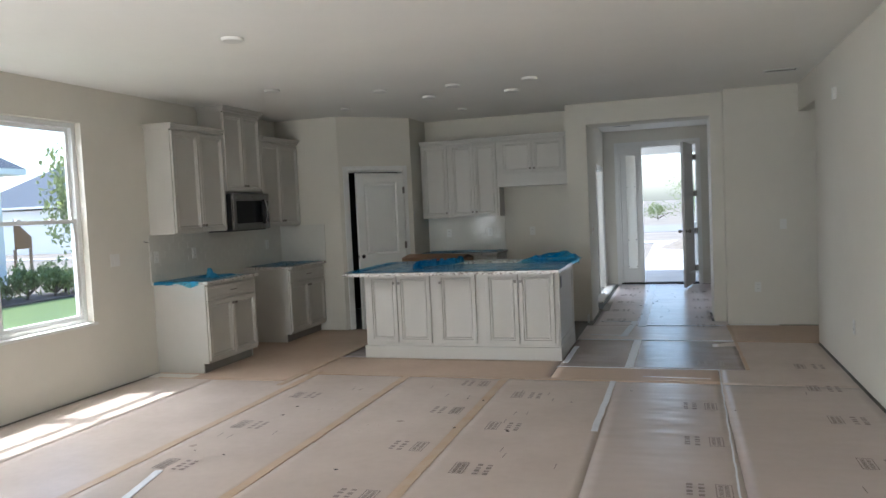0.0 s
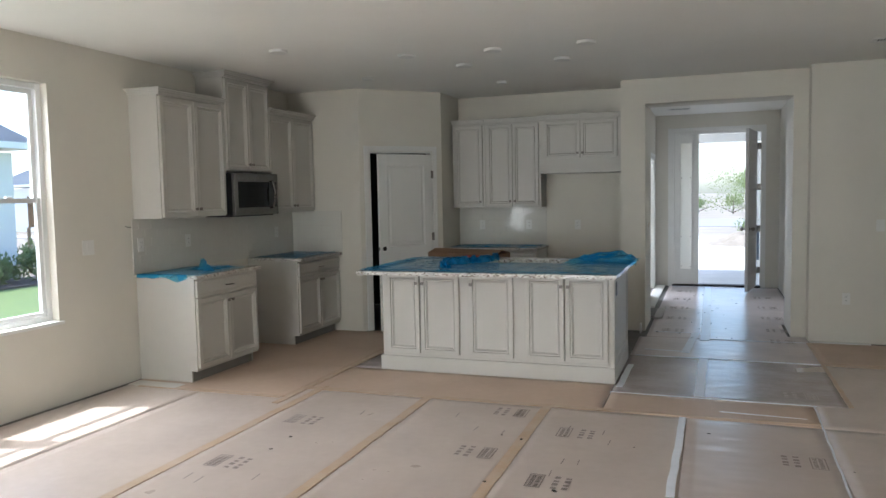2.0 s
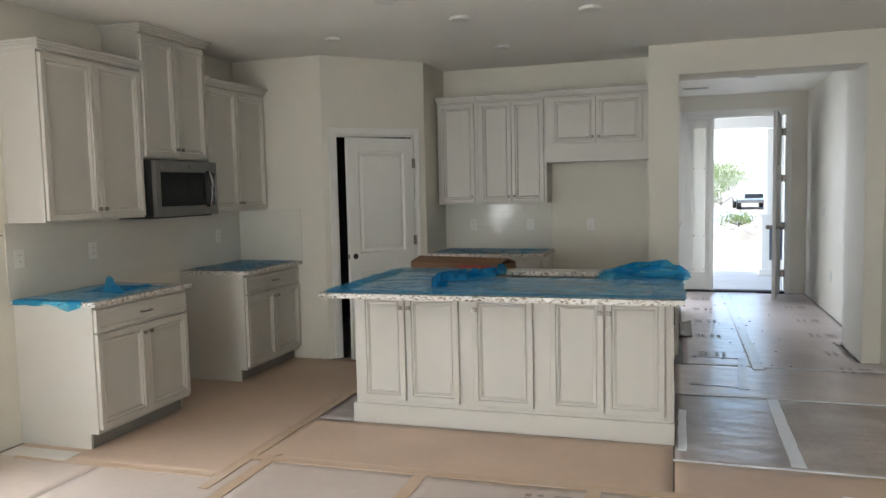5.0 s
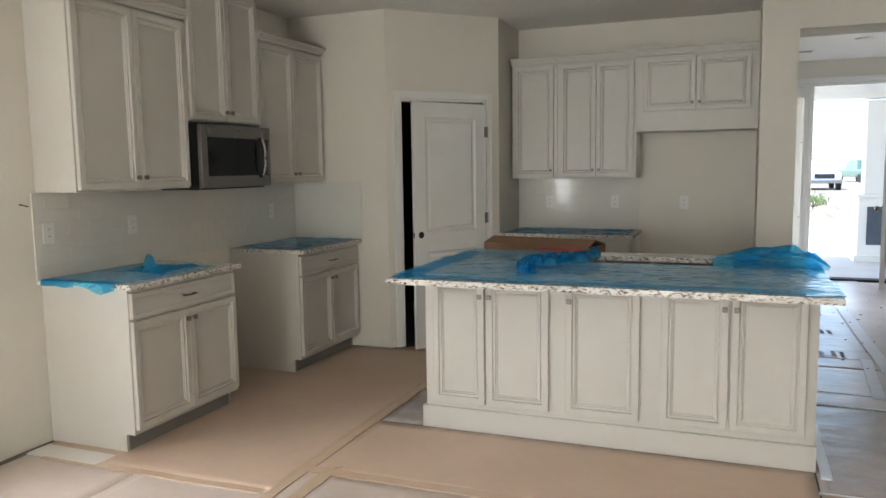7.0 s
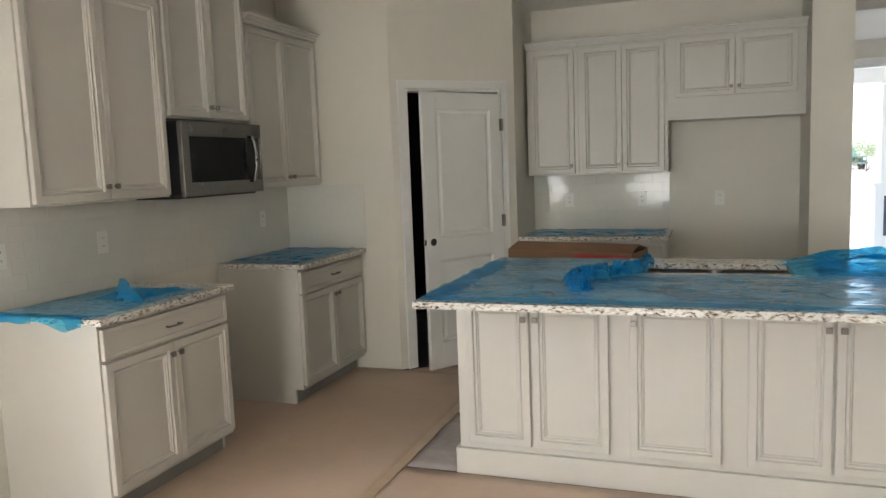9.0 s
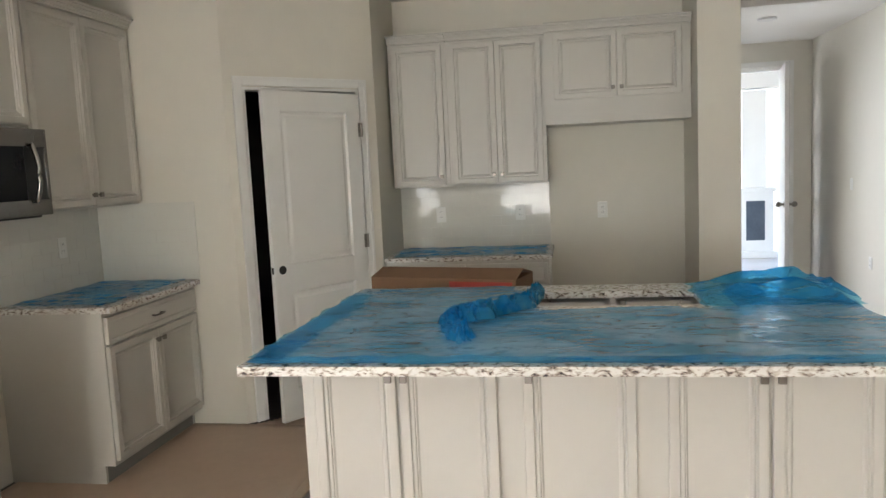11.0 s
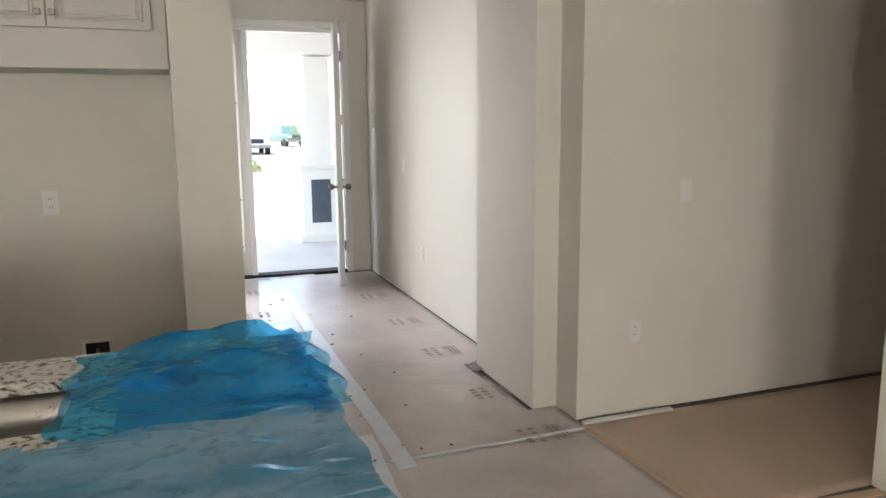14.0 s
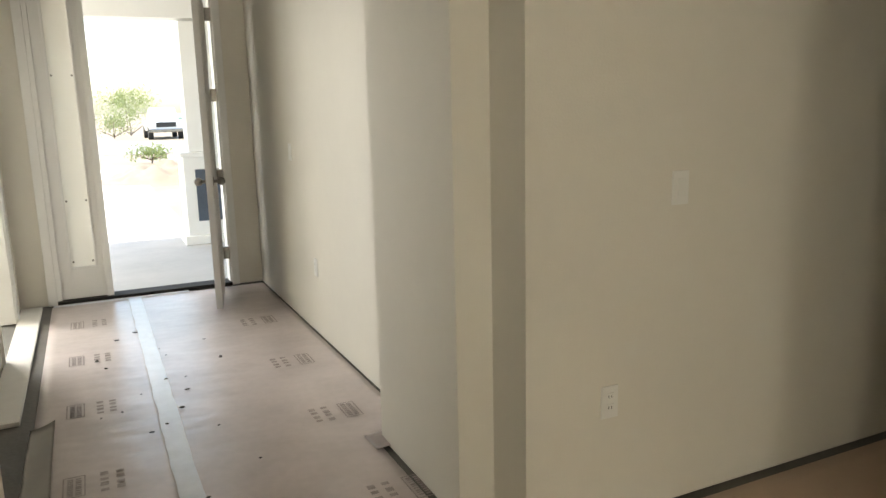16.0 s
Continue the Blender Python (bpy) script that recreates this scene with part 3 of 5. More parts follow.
L = lambda y, z=0.0: pose(XW, y, z, 0, 0, 90)
C1, C2, C3, C4 = 6.80, 7.69, 8.45, YP - 0.004
UZ = 1.39
base_cabinet(L(C1), C2 - C1, "greige painted two-door base cabinet with drawer")
base_cabinet(L(C3), C4 - C3, "greige painted two-door base cabinet beside the range gap")
wall_cabinet(L(C1, UZ), C2 - C1, 1.04, "greige painted two-door wall cabinet with crown moulding", right=False)
wall_cabinet(L(C2 + 0.002, 1.81), C3 - C2 - 0.004, 0.89, "tall greige wall cabinet above the microwave", depth=0.33)
wall_cabinet(L(C3, UZ), C4 - C3, 1.04, "greige painted two-door wall cabinet beside the corner", left=False, right=False)

N = lambda x, z=0.0: pose(x, YB, z)
NX1, NX2 = -3.008, -2.32
base_cabinet(N(B.x + 0.004), NX2 - B.x - 0.004, "greige base cabinet in the fridge niche", doors=3, drawers=2)
wall_cabinet(N(B.x + 0.02, UZ - 0.005), NX1 - B.x - 0.021, 1.01, "narrow greige single-door wall cabinet", doors=1, left=False, right=False, door_in=0.03)
wall_cabinet(N(NX1, UZ - 0.005), NX2 - NX1 - 0.001, 1.01, "greige two-door wall cabinet above the worktop", left=False, right=False, door_in=0.025)
wall_cabinet(N(NX2, 1.775), CX0 - NX2 - 0.003, 0.62, "greige bridge cabinet above the fridge space", depth=0.39, left=False, right=False, valance=0.155, door_in=0.06)


def worktop(bm, x0, x1, y0, y1, name="worktop", label=""):
    return tagged(part(name, box(bm, x0, x1, y0, y1, 0.884, 0.914, 0.004), GRANITE), label, "worktop", "stone worktops")


worktop(bmesh.new(), XW + 0.002, XW + 0.655, C1 - 0.03, C2 + 0.012, label="white and black speckled granite worktop by the window wall")
worktop(bmesh.new(), XW + 0.002, XW + 0.655, C3 - 0.012, C4, label="white and black speckled granite worktop beside the corner")
worktop(bmesh.new(), B.x + 0.002, NX2 + 0.02, YB - 0.635, YB - 0.003, label="white and black speckled granite worktop in the niche")

# island
IX0, IX1, IY0, IY1 = -3.17, -1.15, 7.70, 8.72
TX0, TX1, TY0, TY1 = -3.25, -1.08, 7.36, 8.86
isl = thing("kitchen_island", pose(0, 0, 0), "greige painted kitchen island with five panelled doors", "kitchen island")
for nm, *a in (("front_carcass", IX0, IX1, IY0 + 0.021, 8.19, 0.0, 0.882), ("side_carcass", IX0, -2.40, 8.19, IY1, 0.0, 0.882), ("side_carcass", -1.58, IX1, 8.19, IY1, 0.0, 0.882), ("sink_base", -2.40, -1.58, 8.19, IY1, 0.0, 0.66), ("back_rail", -2.40, -1.58, 8.68, IY1, 0.66, 0.882)):
    part(nm, bx(*a), CAB, isl)
part("plinth", bx(IX0 - 0.018, IX1 + 0.018, IY0 - 0.002, IY1, 0.0, 0.128, bevel=0.003), CAB, isl, "painted base board")
for x0, x1, k in ((-3.120, -2.812, "r"), (-2.800, -2.448, "l"), (-2.356, -1.970, "l"), (-1.864, -1.540, "r"), (-1.528, -1.186, "l")):
    w = x1 - x0
    cab_door(isl, x0, 0.162, w, 0.70, IY0 + 0.0205, (w - 0.022, 0.618) if k == "r" else (0.022, 0.618))
ep = part("end_panel", panel(IY1 - IY0 - 0.03, 0.76, 0.012, [(0, 0.012), (0.07, 0.012), (0.078, 0.004), (0.09, 0.004)]), CAB, isl)
ep.matrix_parent_inverse = Matrix()
ep.matrix_basis = pose(IX1 + 0.0005, IY0 + 0.03, 0.115, 0, 0, 90)
ob = part("outlet", bx(IX1 + 0.0125, IX1 + 0.018, IY0 + 0.10, IY0 + 0.17, 0.70, 0.815, bevel=0.002), BLACK, isl, "black outlet cover")

# island top, with a hole for the sink
SX0, SX1, SY0, SY1 = -2.36, -1.63, 8.31, 8.66
bm = bmesh.new()
xs, ys = [TX0, SX0, SX1, TX1], [TY0, SY0, SY1, TY1]
for zz, up in ((0.914, True), (0.884, False)):
    grid = [[bm.verts.new((x, y, zz)) for x in xs] for y in ys]
    for j in range(3):
        for i in range(3):
            if i == 1 and j == 1:
                continue
            q = (grid[j][i], grid[j][i + 1], grid[j + 1][i + 1], grid[j + 1][i])
            bm.faces.new(q if up else q[::-1])
    if up:
        top = grid
    else:
        low = grid
ring = lambda g: [g[0][0], g[0][1], g[0][2], g[0][3], g[1][3], g[2][3], g[3][3], g[3][2], g[3][1], g[3][0], g[2][0], g[1][0]]
hole = lambda g: [g[1][1], g[1][2], g[2][2], g[2][1]]
for a, b in zip((ring(top), hole(top)), (ring(low), hole(low))):
    for i in range(len(a)):
        bm.faces.new((a[i], a[(i + 1) % len(a)], b[(i + 1) % len(a)], b[i]))
bmesh.ops.recalc_face_normals(bm, faces=bm.faces)
tagged(part("worktop", bm, GRANITE), "large white and black speckled granite island worktop", "worktop", "stone worktops")

# double-bowl sink
sink = thing("kitchen_sink", pose(0, 0, 0), "stainless steel double-bowl undermount sink in the island", "sink")
def bowl(x0, x1, y0, y1):
    bm = bmesh.new()
    loops = []
    for ins, z in ((0.0, 0.8825), (0.004, 0.80), (0.012, 0.72), (0.05, 0.69)):
        pts = []
        r = 0.05
        for cx, cy, a0 in ((x1 - ins - r, y1 - ins - r, 0), (x0 + ins + r, y1 - ins - r, 90), (x0 + ins + r, y0 + ins + r, 180), (x1 - ins - r, y0 + ins + r, 270)):
            for k in range(5):
                a = radians(a0 + k * 22.5)
                pts.append(bm.verts.new((cx + r * math.cos(a), cy + r * math.sin(a), z)))
        loops.append(pts)
    for a, b in zip(loops, loops[1:]):
        for i in range(len(a)):
            bm.faces.new((a[i], a[(i + 1) % len(a)], b[(i + 1) % len(a)], b[i]))
    bm.faces.new(loops[-1])
    bmesh.ops.recalc_face_normals(bm, faces=bm.faces)
    bmesh.ops.reverse_faces(bm, faces=bm.faces)
    bmesh.ops.solidify(bm, geom=bm.faces[:], thickness=0.003)
    return bm


xm = (SX0 + SX1) / 2
part("bowl", bowl(SX0 - 0.01, xm - 0.012, SY0 - 0.01, SY1 + 0.01), SINKST, sink, smooth=True)
part("bowl", bowl(xm + 0.012, SX1 + 0.01, SY0 - 0.01, SY1 + 0.01), SINKST, sink, smooth=True)
part("divider", bx(xm - 0.014, xm + 0.014, SY0 - 0.01, SY1 + 0.01, 0.868, 0.8835, bevel=0.004), SINKST, sink)
for x in ((SX0 + xm) / 2, (SX1 + xm) / 2):
    part("drain", cyl(bmesh.new(), (x, 8.46, 0.686), (x, 8.46, 0.697), 0.045, 0.042, 24), NICKEL, sink)


def film_sheet(name, x0, x1, y0, y1, z, material, label, amp=0.004, nx=60, ny=40, drop=None, seed=0, wrinkle=1.0, holes=None):
    """A draped sheet of film: rises in small wrinkles, hangs over the edges named in drop."""
    bm = bmesh.new()
    g = []
    for j in range(ny + 1):
        row = []
        for i in range(nx + 1):
            u, v = i / nx, j / ny
            x, y = x0 + (x1 - x0) * u, y0 + (y1 - y0) * v
            n = noise.fractal(Vector((x * 5 * wrinkle + seed, y * 16 * wrinkle, seed * 1.7)), 1.0, 2.0, 4)
            ex = 0.012 * noise.noise(Vector((x * 7, y * 7, seed + 9)))
            zz = z + 0.003 + amp * abs(n)
            px, py = x, y
            if u in (0, 1) or v in (0, 1):
                px += ex * (2 if u in (0, 1) else 0.4)
                py += ex * (2 if v in (0, 1) else 0.4)
            row.append(bm.verts.new((px, py, zz)))
        g.append(row)
    for j in range(ny):
        for i in range(nx):
            cx, cy = x0 + (x1 - x0) * (i + 0.5) / nx, y0 + (y1 - y0) * (j + 0.5) / ny
            if holes and holes(cx, cy):
                continue
            bm.faces.new((g[j][i], g[j][i + 1], g[j + 1][i + 1], g[j + 1][i]))
    loose = [v for v in bm.verts if not v.link_faces]
    bmesh.ops.delete(bm, geom=loose, context="VERTS")
    return tagged(part(name, bm, material, smooth=True), label, "plastic film", "blue protective films")


def crumple(x0, x1, y0, y1, z, h, label, seed, hang=None, nx=90, ny=90):
    """A bunched-up heap of film."""
    bm = bmesh.new()
    g = []
    for j in range(ny + 1):
        row = []
        for i in range(nx + 1):
            u, v = i / nx, j / ny
            x, y = x0 + (x1 - x0) * u, y0 + (y1 - y0) * v
            env = min(1.0, u * 4, (1 - u) * 9) * min(1.0, v * 4.5, (1 - v) * 7)
            wx, wy = x + 0.03 * noise.noise(Vector((x * 6, y * 6, seed))), y + 0.03 * noise.noise(Vector((y * 6, x * 6, seed + 2)))
            fold = 0.0
            for q in range(6):
                ang = 1.15 + 0.55 * math.sin(seed * 1.3 + q * 2.4)
                c = (wx * math.cos(ang) + wy * math.sin(ang)) * (4.5 + 3.4 * q) + q * 1.7 + seed
                fold += abs((c % 2.0) - 1.0) * (0.50, 0.44, 0.36, 0.30, 0.24, 0.17)[q]
            low = 0.62 + 0.5 * noise.noise(Vector((x * 2.6 + seed * 3, y * 2.6, seed)))
            zz = z + 0.004 + h * env * max(0.05, (fold - 0.38) * 1.45 * low)
            ox = 0.04 * noise.noise(Vector((y * 9, x * 5, seed + 4)))
            oy = 0.05 * noise.noise(Vector((x * 8, y * 4, seed + 7)))
            row.append(bm.verts.new((x + ox, y + oy, zz)))
        g.append(row)
    for j in range(ny):
        for i in range(nx):
            bm.faces.new((g[j][i], g[j][i + 1], g[j + 1][i + 1], g[j + 1][i]))
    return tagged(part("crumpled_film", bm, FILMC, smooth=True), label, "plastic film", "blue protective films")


sink_gap = lambda x, y: (SX0 - 0.03 < x < SX1 + 0.10 and y > SY0 - 0.065 + 0.016 * math.sin(x * 9) + 0.008 * math.sin(x * 31)) or (x > SX1 and y > 8.62) or (x > SX0 - 0.10 and y > 8.72)
film_sheet("protective_film", TX0 + 0.01, TX1 + 0.006, TY0 + 0.03, TY1 - 0.02, 0.914, FILM, "blue translucent film stretched over the island worktop", 0.004, 110, 70, holes=sink_gap, seed=2)
crumple(-1.65, -1.04, 8.25, 8.84, 0.916, 0.074, "crumpled bright blue film heap on the island corner", 3.0)


def ribbon(points, width, h, z, label, seed):
    """A twisted, bunched strip of film along a line on the worktop."""
    pts = [Vector(p) for p in points]
    bm = bmesh.new()
    rows = []
    n = 60
    for i in range(n + 1):
        u = i / n * (len(pts) - 1)
        k = min(int(u), len(pts) - 2)
        f = u - k
        c = pts[k].lerp(pts[k + 1], f)
        d = (pts[k + 1] - pts[k]).normalized()
        nr = Vector((-d.y, d.x))
        ww = width * (0.65 + 0.6 * abs(noise.noise(Vector((u * 2.1, seed, 0))))) * min(1.0, 0.45 + i / n * 3, 0.45 + (n - i) / n * 3)
        row = []
        for j in range(15):
            v = j / 14
            r = 1 - abs(noise.fractal(Vector((u * 3.0, v * 3.3 + seed, seed)), 1.0, 2.0, 3)) * 1.7
            env = math.sin(math.pi * v) ** 0.5
            off = (v - 0.5) * ww + 0.02 * noise.noise(Vector((u * 5, v * 3, seed + 2)))
            row.append(bm.verts.new((*(c + nr * off), z + 0.004 + h * env * max(0.03, r))))
        rows.append(row)
    for a, b in zip(rows, rows[1:]):
        for j in range(14):
            bm.faces.new((a[j], a[j + 1], b[j + 1], b[j]))
    bmesh.ops.recalc_face_normals(bm, faces=bm.faces)
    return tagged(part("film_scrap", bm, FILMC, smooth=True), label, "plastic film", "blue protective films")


ribbon(((-2.33, 8.55), (-2.36, 8.30), (-2.52, 8.10), (-2.64, 7.98), (-2.60, 7.80), (-2.54, 7.62)), 0.13, 0.075, 0.918, "twisted bright blue film strip beside the sink", 5.0)
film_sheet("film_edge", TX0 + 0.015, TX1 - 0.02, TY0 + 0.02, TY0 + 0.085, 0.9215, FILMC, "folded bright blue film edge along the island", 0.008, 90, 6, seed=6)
film_sheet("protective_film", XW + 0.03, XW + 0.60, C1 - 0.025, C2 - 0.16, 0.914, FILML, "blue film on the worktop by the window wall", 0.006, 40, 40, seed=14)
crumple(XW + 0.20, XW + 0.50, C1 + 0.36, C2 - 0.18, 0.916, 0.028, "blue film corner folded up on the worktop", 21.0, nx=24, ny=24)
film_sheet("protective_film", XW + 0.03, XW + 0.58, C3 + 0.05, C4 - 0.03, 0.914, FILMB, "blue film on the worktop beside the corner", 0.010, 40, 40, seed=31)
film_sheet("protective_film", B.x + 0.05, NX2 - 0.02, YB - 0.58, YB - 0.06, 0.914, FILMB, "blue film on the niche worktop", 0.010, 40, 30, seed=44)

# microwave
mw = thing("microwave", L(C2 + 0.004, 1.385), "stainless steel over-range microwave with black glass door", "microwave")
MWW, MWD, MWH = C3 - C2 - 0.008, 0.40, 0.41
part("body", bx(0, MWW, -MWD + 0.03, -0.004, 0.012, MWH, bevel=0.003), CASING, mw, "black sheet-metal casing")
bm = bmesh.new()
yb, yf = -MWD + 0.0295, -MWD
box(bm, 0.0, 0.06, yf, yb, 0.0, MWH, 0.003)
box(bm, 0.06, MWW, yf, yb, MWH - 0.085, MWH, 0.003)
box(bm, 0.06, MWW, yf, yb, 0.0, 0.075, 0.003)
box(bm, MWW - 0.022, MWW, yf, yb, 0.075, MWH - 0.085, 0.003)
part("door_frame", bm, STEEL, mw)
part("door_window", bx(0.06, MWW - 0.16, yf + 0.004, yb, 0.076, MWH - 0.086), BGLASS, mw, "black glass window")
part("control_panel", bx(MWW - 0.158, MWW - 0.023, yf + 0.003, yb, 0.076, MWH - 0.086), BLACK, mw)
bm = tube(bmesh.new(), [(MWW - 0.115, yf - 0.008 - 0.030 * math.sin(math.pi * k / 14), 0.06 + k / 14 * (MWH - 0.13)) for k in range(15)], 0.011, 12)
part("handle", bm, STEEL, mw, "curved stainless bar handle", smooth=True)
part("vent_grille", bx(0.02, MWW - 0.02, -MWD + 0.05, -0.05, -0.012, 0.012), BLACK, mw)
part("badge", cyl(bmesh.new(), (MWW * 0.52, yf, MWH - 0.04), (MWW * 0.52, yf - 0.002, MWH - 0.04), 0.012), NICKEL, mw)

# pantry door leaf, hinged at the right and standing a little open
LW, LH = D1 - D0 - 0.042, 2.01
hp = A + AB * (D1 - 0.02)
leaf = thing("pantry_door", pose(hp.x, hp.y, 0.012, 0, 0, 45) @ pose(0, -0.006, 0, 0, 0, 12.0), "white two-panel pantry door standing ajar without a knob", "door")
def two_panel_leaf(w, h, t):
    """A moulded leaf, x -w..0, back y 0..t: outer slab with two sunk panels on the front."""
    bm = bmesh.new()
    stile, rail = 0.115, 0.12
    mid = 0.86
    zs = [(0.19, mid - 0.06), (mid + 0.10, h - rail)]
    x0, x1 = -w, 0.0
    box(bm, x0, x0 + stile, -t, 0, 0, h, 0.002)
    box(bm, x1 - stile, x1, -t, 0, 0, h, 0.002)
    edges = [0.0] + [v for z in zs for v in z] + [h]
    for a, b in zip(edges[::2], edges[1::2]):
        box(bm, x0 + stile, x1 - stile, -t, 0, a, b)
    for a, b in zs:
        p = panel(w - 2 * stile, b - a, t, [(0.0, t), (0.012, t - 0.011), (0.028, t - 0.011), (0.045, t - 0.004), (0.06, t - 0.004)])
        for v in p.verts:
            v.co.x += x0 + stile
            v.co.z += a
        me = bpy.data.meshes.new("tmp"); p.to_mesh(me); p.free(); bm.from_mesh(me); bpy.data.meshes.remove(me)
    return bm


part("leaf", two_panel_leaf(LW, LH, 0.035), TRIM, leaf)
# dark disc and plate painted for the shade inside the empty holes
part("bore_hole", cyl(bmesh.new(), (-LW + 0.06, -0.0355, 0.94), (-LW + 0.06, -0.030, 0.94), 0.027), DARK, leaf, "dark disc painted as the shade of the empty knob hole")
part("latch_hole", bx(-LW - 0.0006, -LW + 0.001, -0.028, -0.008, 0.92, 0.96), DARK, leaf)
for z in (0.25, 1.05, 1.78):
    bm = bmesh.new()
    cyl(bm, (0.008, -0.038, z - 0.045), (0.008, -0.038, z + 0.045), 0.007, 0.007, 10)
    box(bm, -0.02, 0.006, -0.0375, -0.0352, z - 0.045, z + 0.045)
    part("hinge", bm, NICKEL, leaf, "satin nickel hinge")

# carton behind the island
carton = thing("cardboard_carton", pose(-2.83, 9.18, 0, 0, 0, -14), "brown corrugated cardboard carton standing behind the island", "box")
for a in ((-0.42, 0.42, -0.15, -0.145), (-0.42, 0.42, 0.145, 0.15), (-0.42, -0.415, -0.145, 0.145), (0.415, 0.42, -0.145, 0.145)):
    part("wall_panel", bx(*a, 0.0, 0.93), CARD, carton)
part("bottom_panel", bx(-0.415, 0.415, -0.145, 0.145, 0.0, 0.006), CARD, carton)
for s, tilt in ((-1, 15), (1, 13)):
    f = part("flap", bx(-0.42, 0.42, -0.15 if s > 0 else 0.0, 0.0 if s > 0 else 0.15, 0, 0.005), CARD, carton)
    f.matrix_basis = pose(0, s * 0.15, 0.931, tilt * (-s), 0, 0)
part("printed_band", bx(0.05, 0.40, -0.1512, -0.1502, 0.84, 0.92), REDP, carton, "red printed band")

# ---- tiles ----
def tile_mesh(w, h, t=0.007):
    bm = box(bmesh.new(), 0, w, -t, 0, 0, h)
    es = [e for e in bm.edges if all(abs(v.co.y + t) < 1e-6 for v in e.verts)]
    bmesh.ops.bevel(bm, geom=es, offset=0.001, segments=1, affect="EDGES")
    me = bpy.data.meshes.new("tile"); bm.to_mesh(me); bm.free(); me.materials.append(TILE)
    return me


TW, TH, GAP = 0.1525, 0.0765, 0.0011
tile_cache = {}
def tiles(parent, m, w, h, top_cut=True):
    """Subway tiles in half bond over x 0..w, z 0..h on a wall face y=0."""
    rows = int(math.ceil(h / TH - 1e-6))
    for r in range(rows):
        z = r * TH
        th = min(TH, h - z) - GAP
        x = -(TW / 2 if r % 2 else 0)
        while x < w - 0.004:
            a, b = max(x, 0), min(x + TW, w) - GAP
            if b - a > 0.012 and th > 0.01:
                key = (round(b - a, 4), round(th, 4))
                if key not in tile_cache:
                    tile_cache[key] = tile_mesh(*key)
                t = new("tile", tile_cache[key])
                t.parent = parent
                t.matrix_basis = m @ pose(a, -0.002, z, random.uniform(-0.4, 0.4), 0, random.uniform(-0.4, 0.4))
            x += TW


def backing(parent, m, w, h):
    g = part("grout", bx(0, w, -0.0078, -0.0005, 0, h), GROUT, parent)
    g.matrix_basis = m


for parent, m, w in ((wall_west, pose(XW, C1 - 0.03, 0.916, 0, 0, 90), YP - C1 + 0.03), (wall_niche, pose(B.x, YB, 0.916), NX2 - B.x)):
    backing(parent, m, w, UZ - 0.918)
    tiles(parent, m, w, UZ - 0.918)
side = bpy.data.objects["wall_pantry_side"]
backing(side, pose(XW + 0.011, YP, 0.916), 0.655 - 0.011, UZ - 0.918)
tiles(side, pose(XW + 0.011, YP, 0.916), 0.655 - 0.011, UZ - 0.918)

# ---- plates, vents and ceiling lights ----
def plate(m, label, cat, kind="outlet", w=0.072, h=0.117):
    p = thing("wall_" + kind, m, label, cat, "wall plates")
    part("cover", bx(-w / 2, w / 2, -0.006, -0.0005, -h / 2, h / 2, bevel=0.002), PLATE, p)
    if kind == "outlet":
        for s in (-1, 1):
            part("socket", bx(-0.017, 0.017, -0.0085, -0.006, s * 0.02 - 0.014, s * 0.02 + 0.014, bevel=0.002), PLATE, p)
            # thin dark plates painted for the shade in the slots
            for dx in (-0.006, 0.006):
                part("slot", bx(dx - 0.0012, dx + 0.0012, -0.009, -0.0084, s * 0.02 - 0.004, s * 0.02 + 0.006), DARK, p)
    else:
        part("rocker", bx(-0.017, 0.017, -0.0095, -0.006, -0.033, 0.033, bevel=0.002), PLATE, p)
    return p


plate(pose(0.845, YR, 0.445), "white plastic duplex outlet low on the wall", "outlet")
plate(pose(1.13, YR, 1.17), "white plastic rocker switch on the wall", "light switch", "switch")
plate(pose(XW + 0.001, 6.29, 1.18, 0, 0, 90), "white double switch plate beside the window", "light switch", "switch", 0.118)
for y in (6.86, 7.48, 9.0):
    plate(pose(XW + 0.0095, y, 1.165, 0, 0, 90), "white plastic outlet in the tiled backsplash", "outlet")
for x in (-3.14, -2.54):
    plate(pose(x, YB - 0.0095, 1.165), "white plastic outlet in the niche backsplash", "outlet")
plate(pose(-1.94, YB, 1.16), "white plastic outlet behind the fridge space", "outlet")
plate(pose(HX1, 12.6, 0.45, 0, 0, -90), "white plastic outlet low in the hall", "outlet")
plate(pose(HX1, 13.1, 1.17, 0, 0, -90), "white plastic switch in the hall with loose cover", "light switch", "switch")
plate(pose(XE, 7.25, 0.42, 0, 0, -90), "white plastic outlet low on the plain wall", "outlet")
sw = plate(pose(CX1, 10.45, 1.16, 0, 0, 90), "open switch box with bare wires at the hall opening", "light switch", "switch")
part("bare_wire", cyl(bmesh.new(), (0, -0.008, -0.03), (0.01, -0.02, 0.03), 0.003, 0.003, 8), TAPE, sw, "copper wire ends")
sen = thing("wall_sensor", pose(XE, 7.83, 2.37, 0, 0, -90), "small white alarm sensor high on the plain wall", "sensor")
part("housing", bx(-0.035, 0.035, -0.03, -0.0005, -0.05, 0.05, bevel=0.006), PLATE, sen)
mk = thing("wall_bracket", pose(XW, 6.70, 1.33, 0, 0, 90), "bare cable ends poking from the drywall", "cable")
part("cable", cyl(bmesh.new(), (0, 0, 0), (0.015, -0.05, -0.012), 0.004, 0.003, 8), DARK, mk)


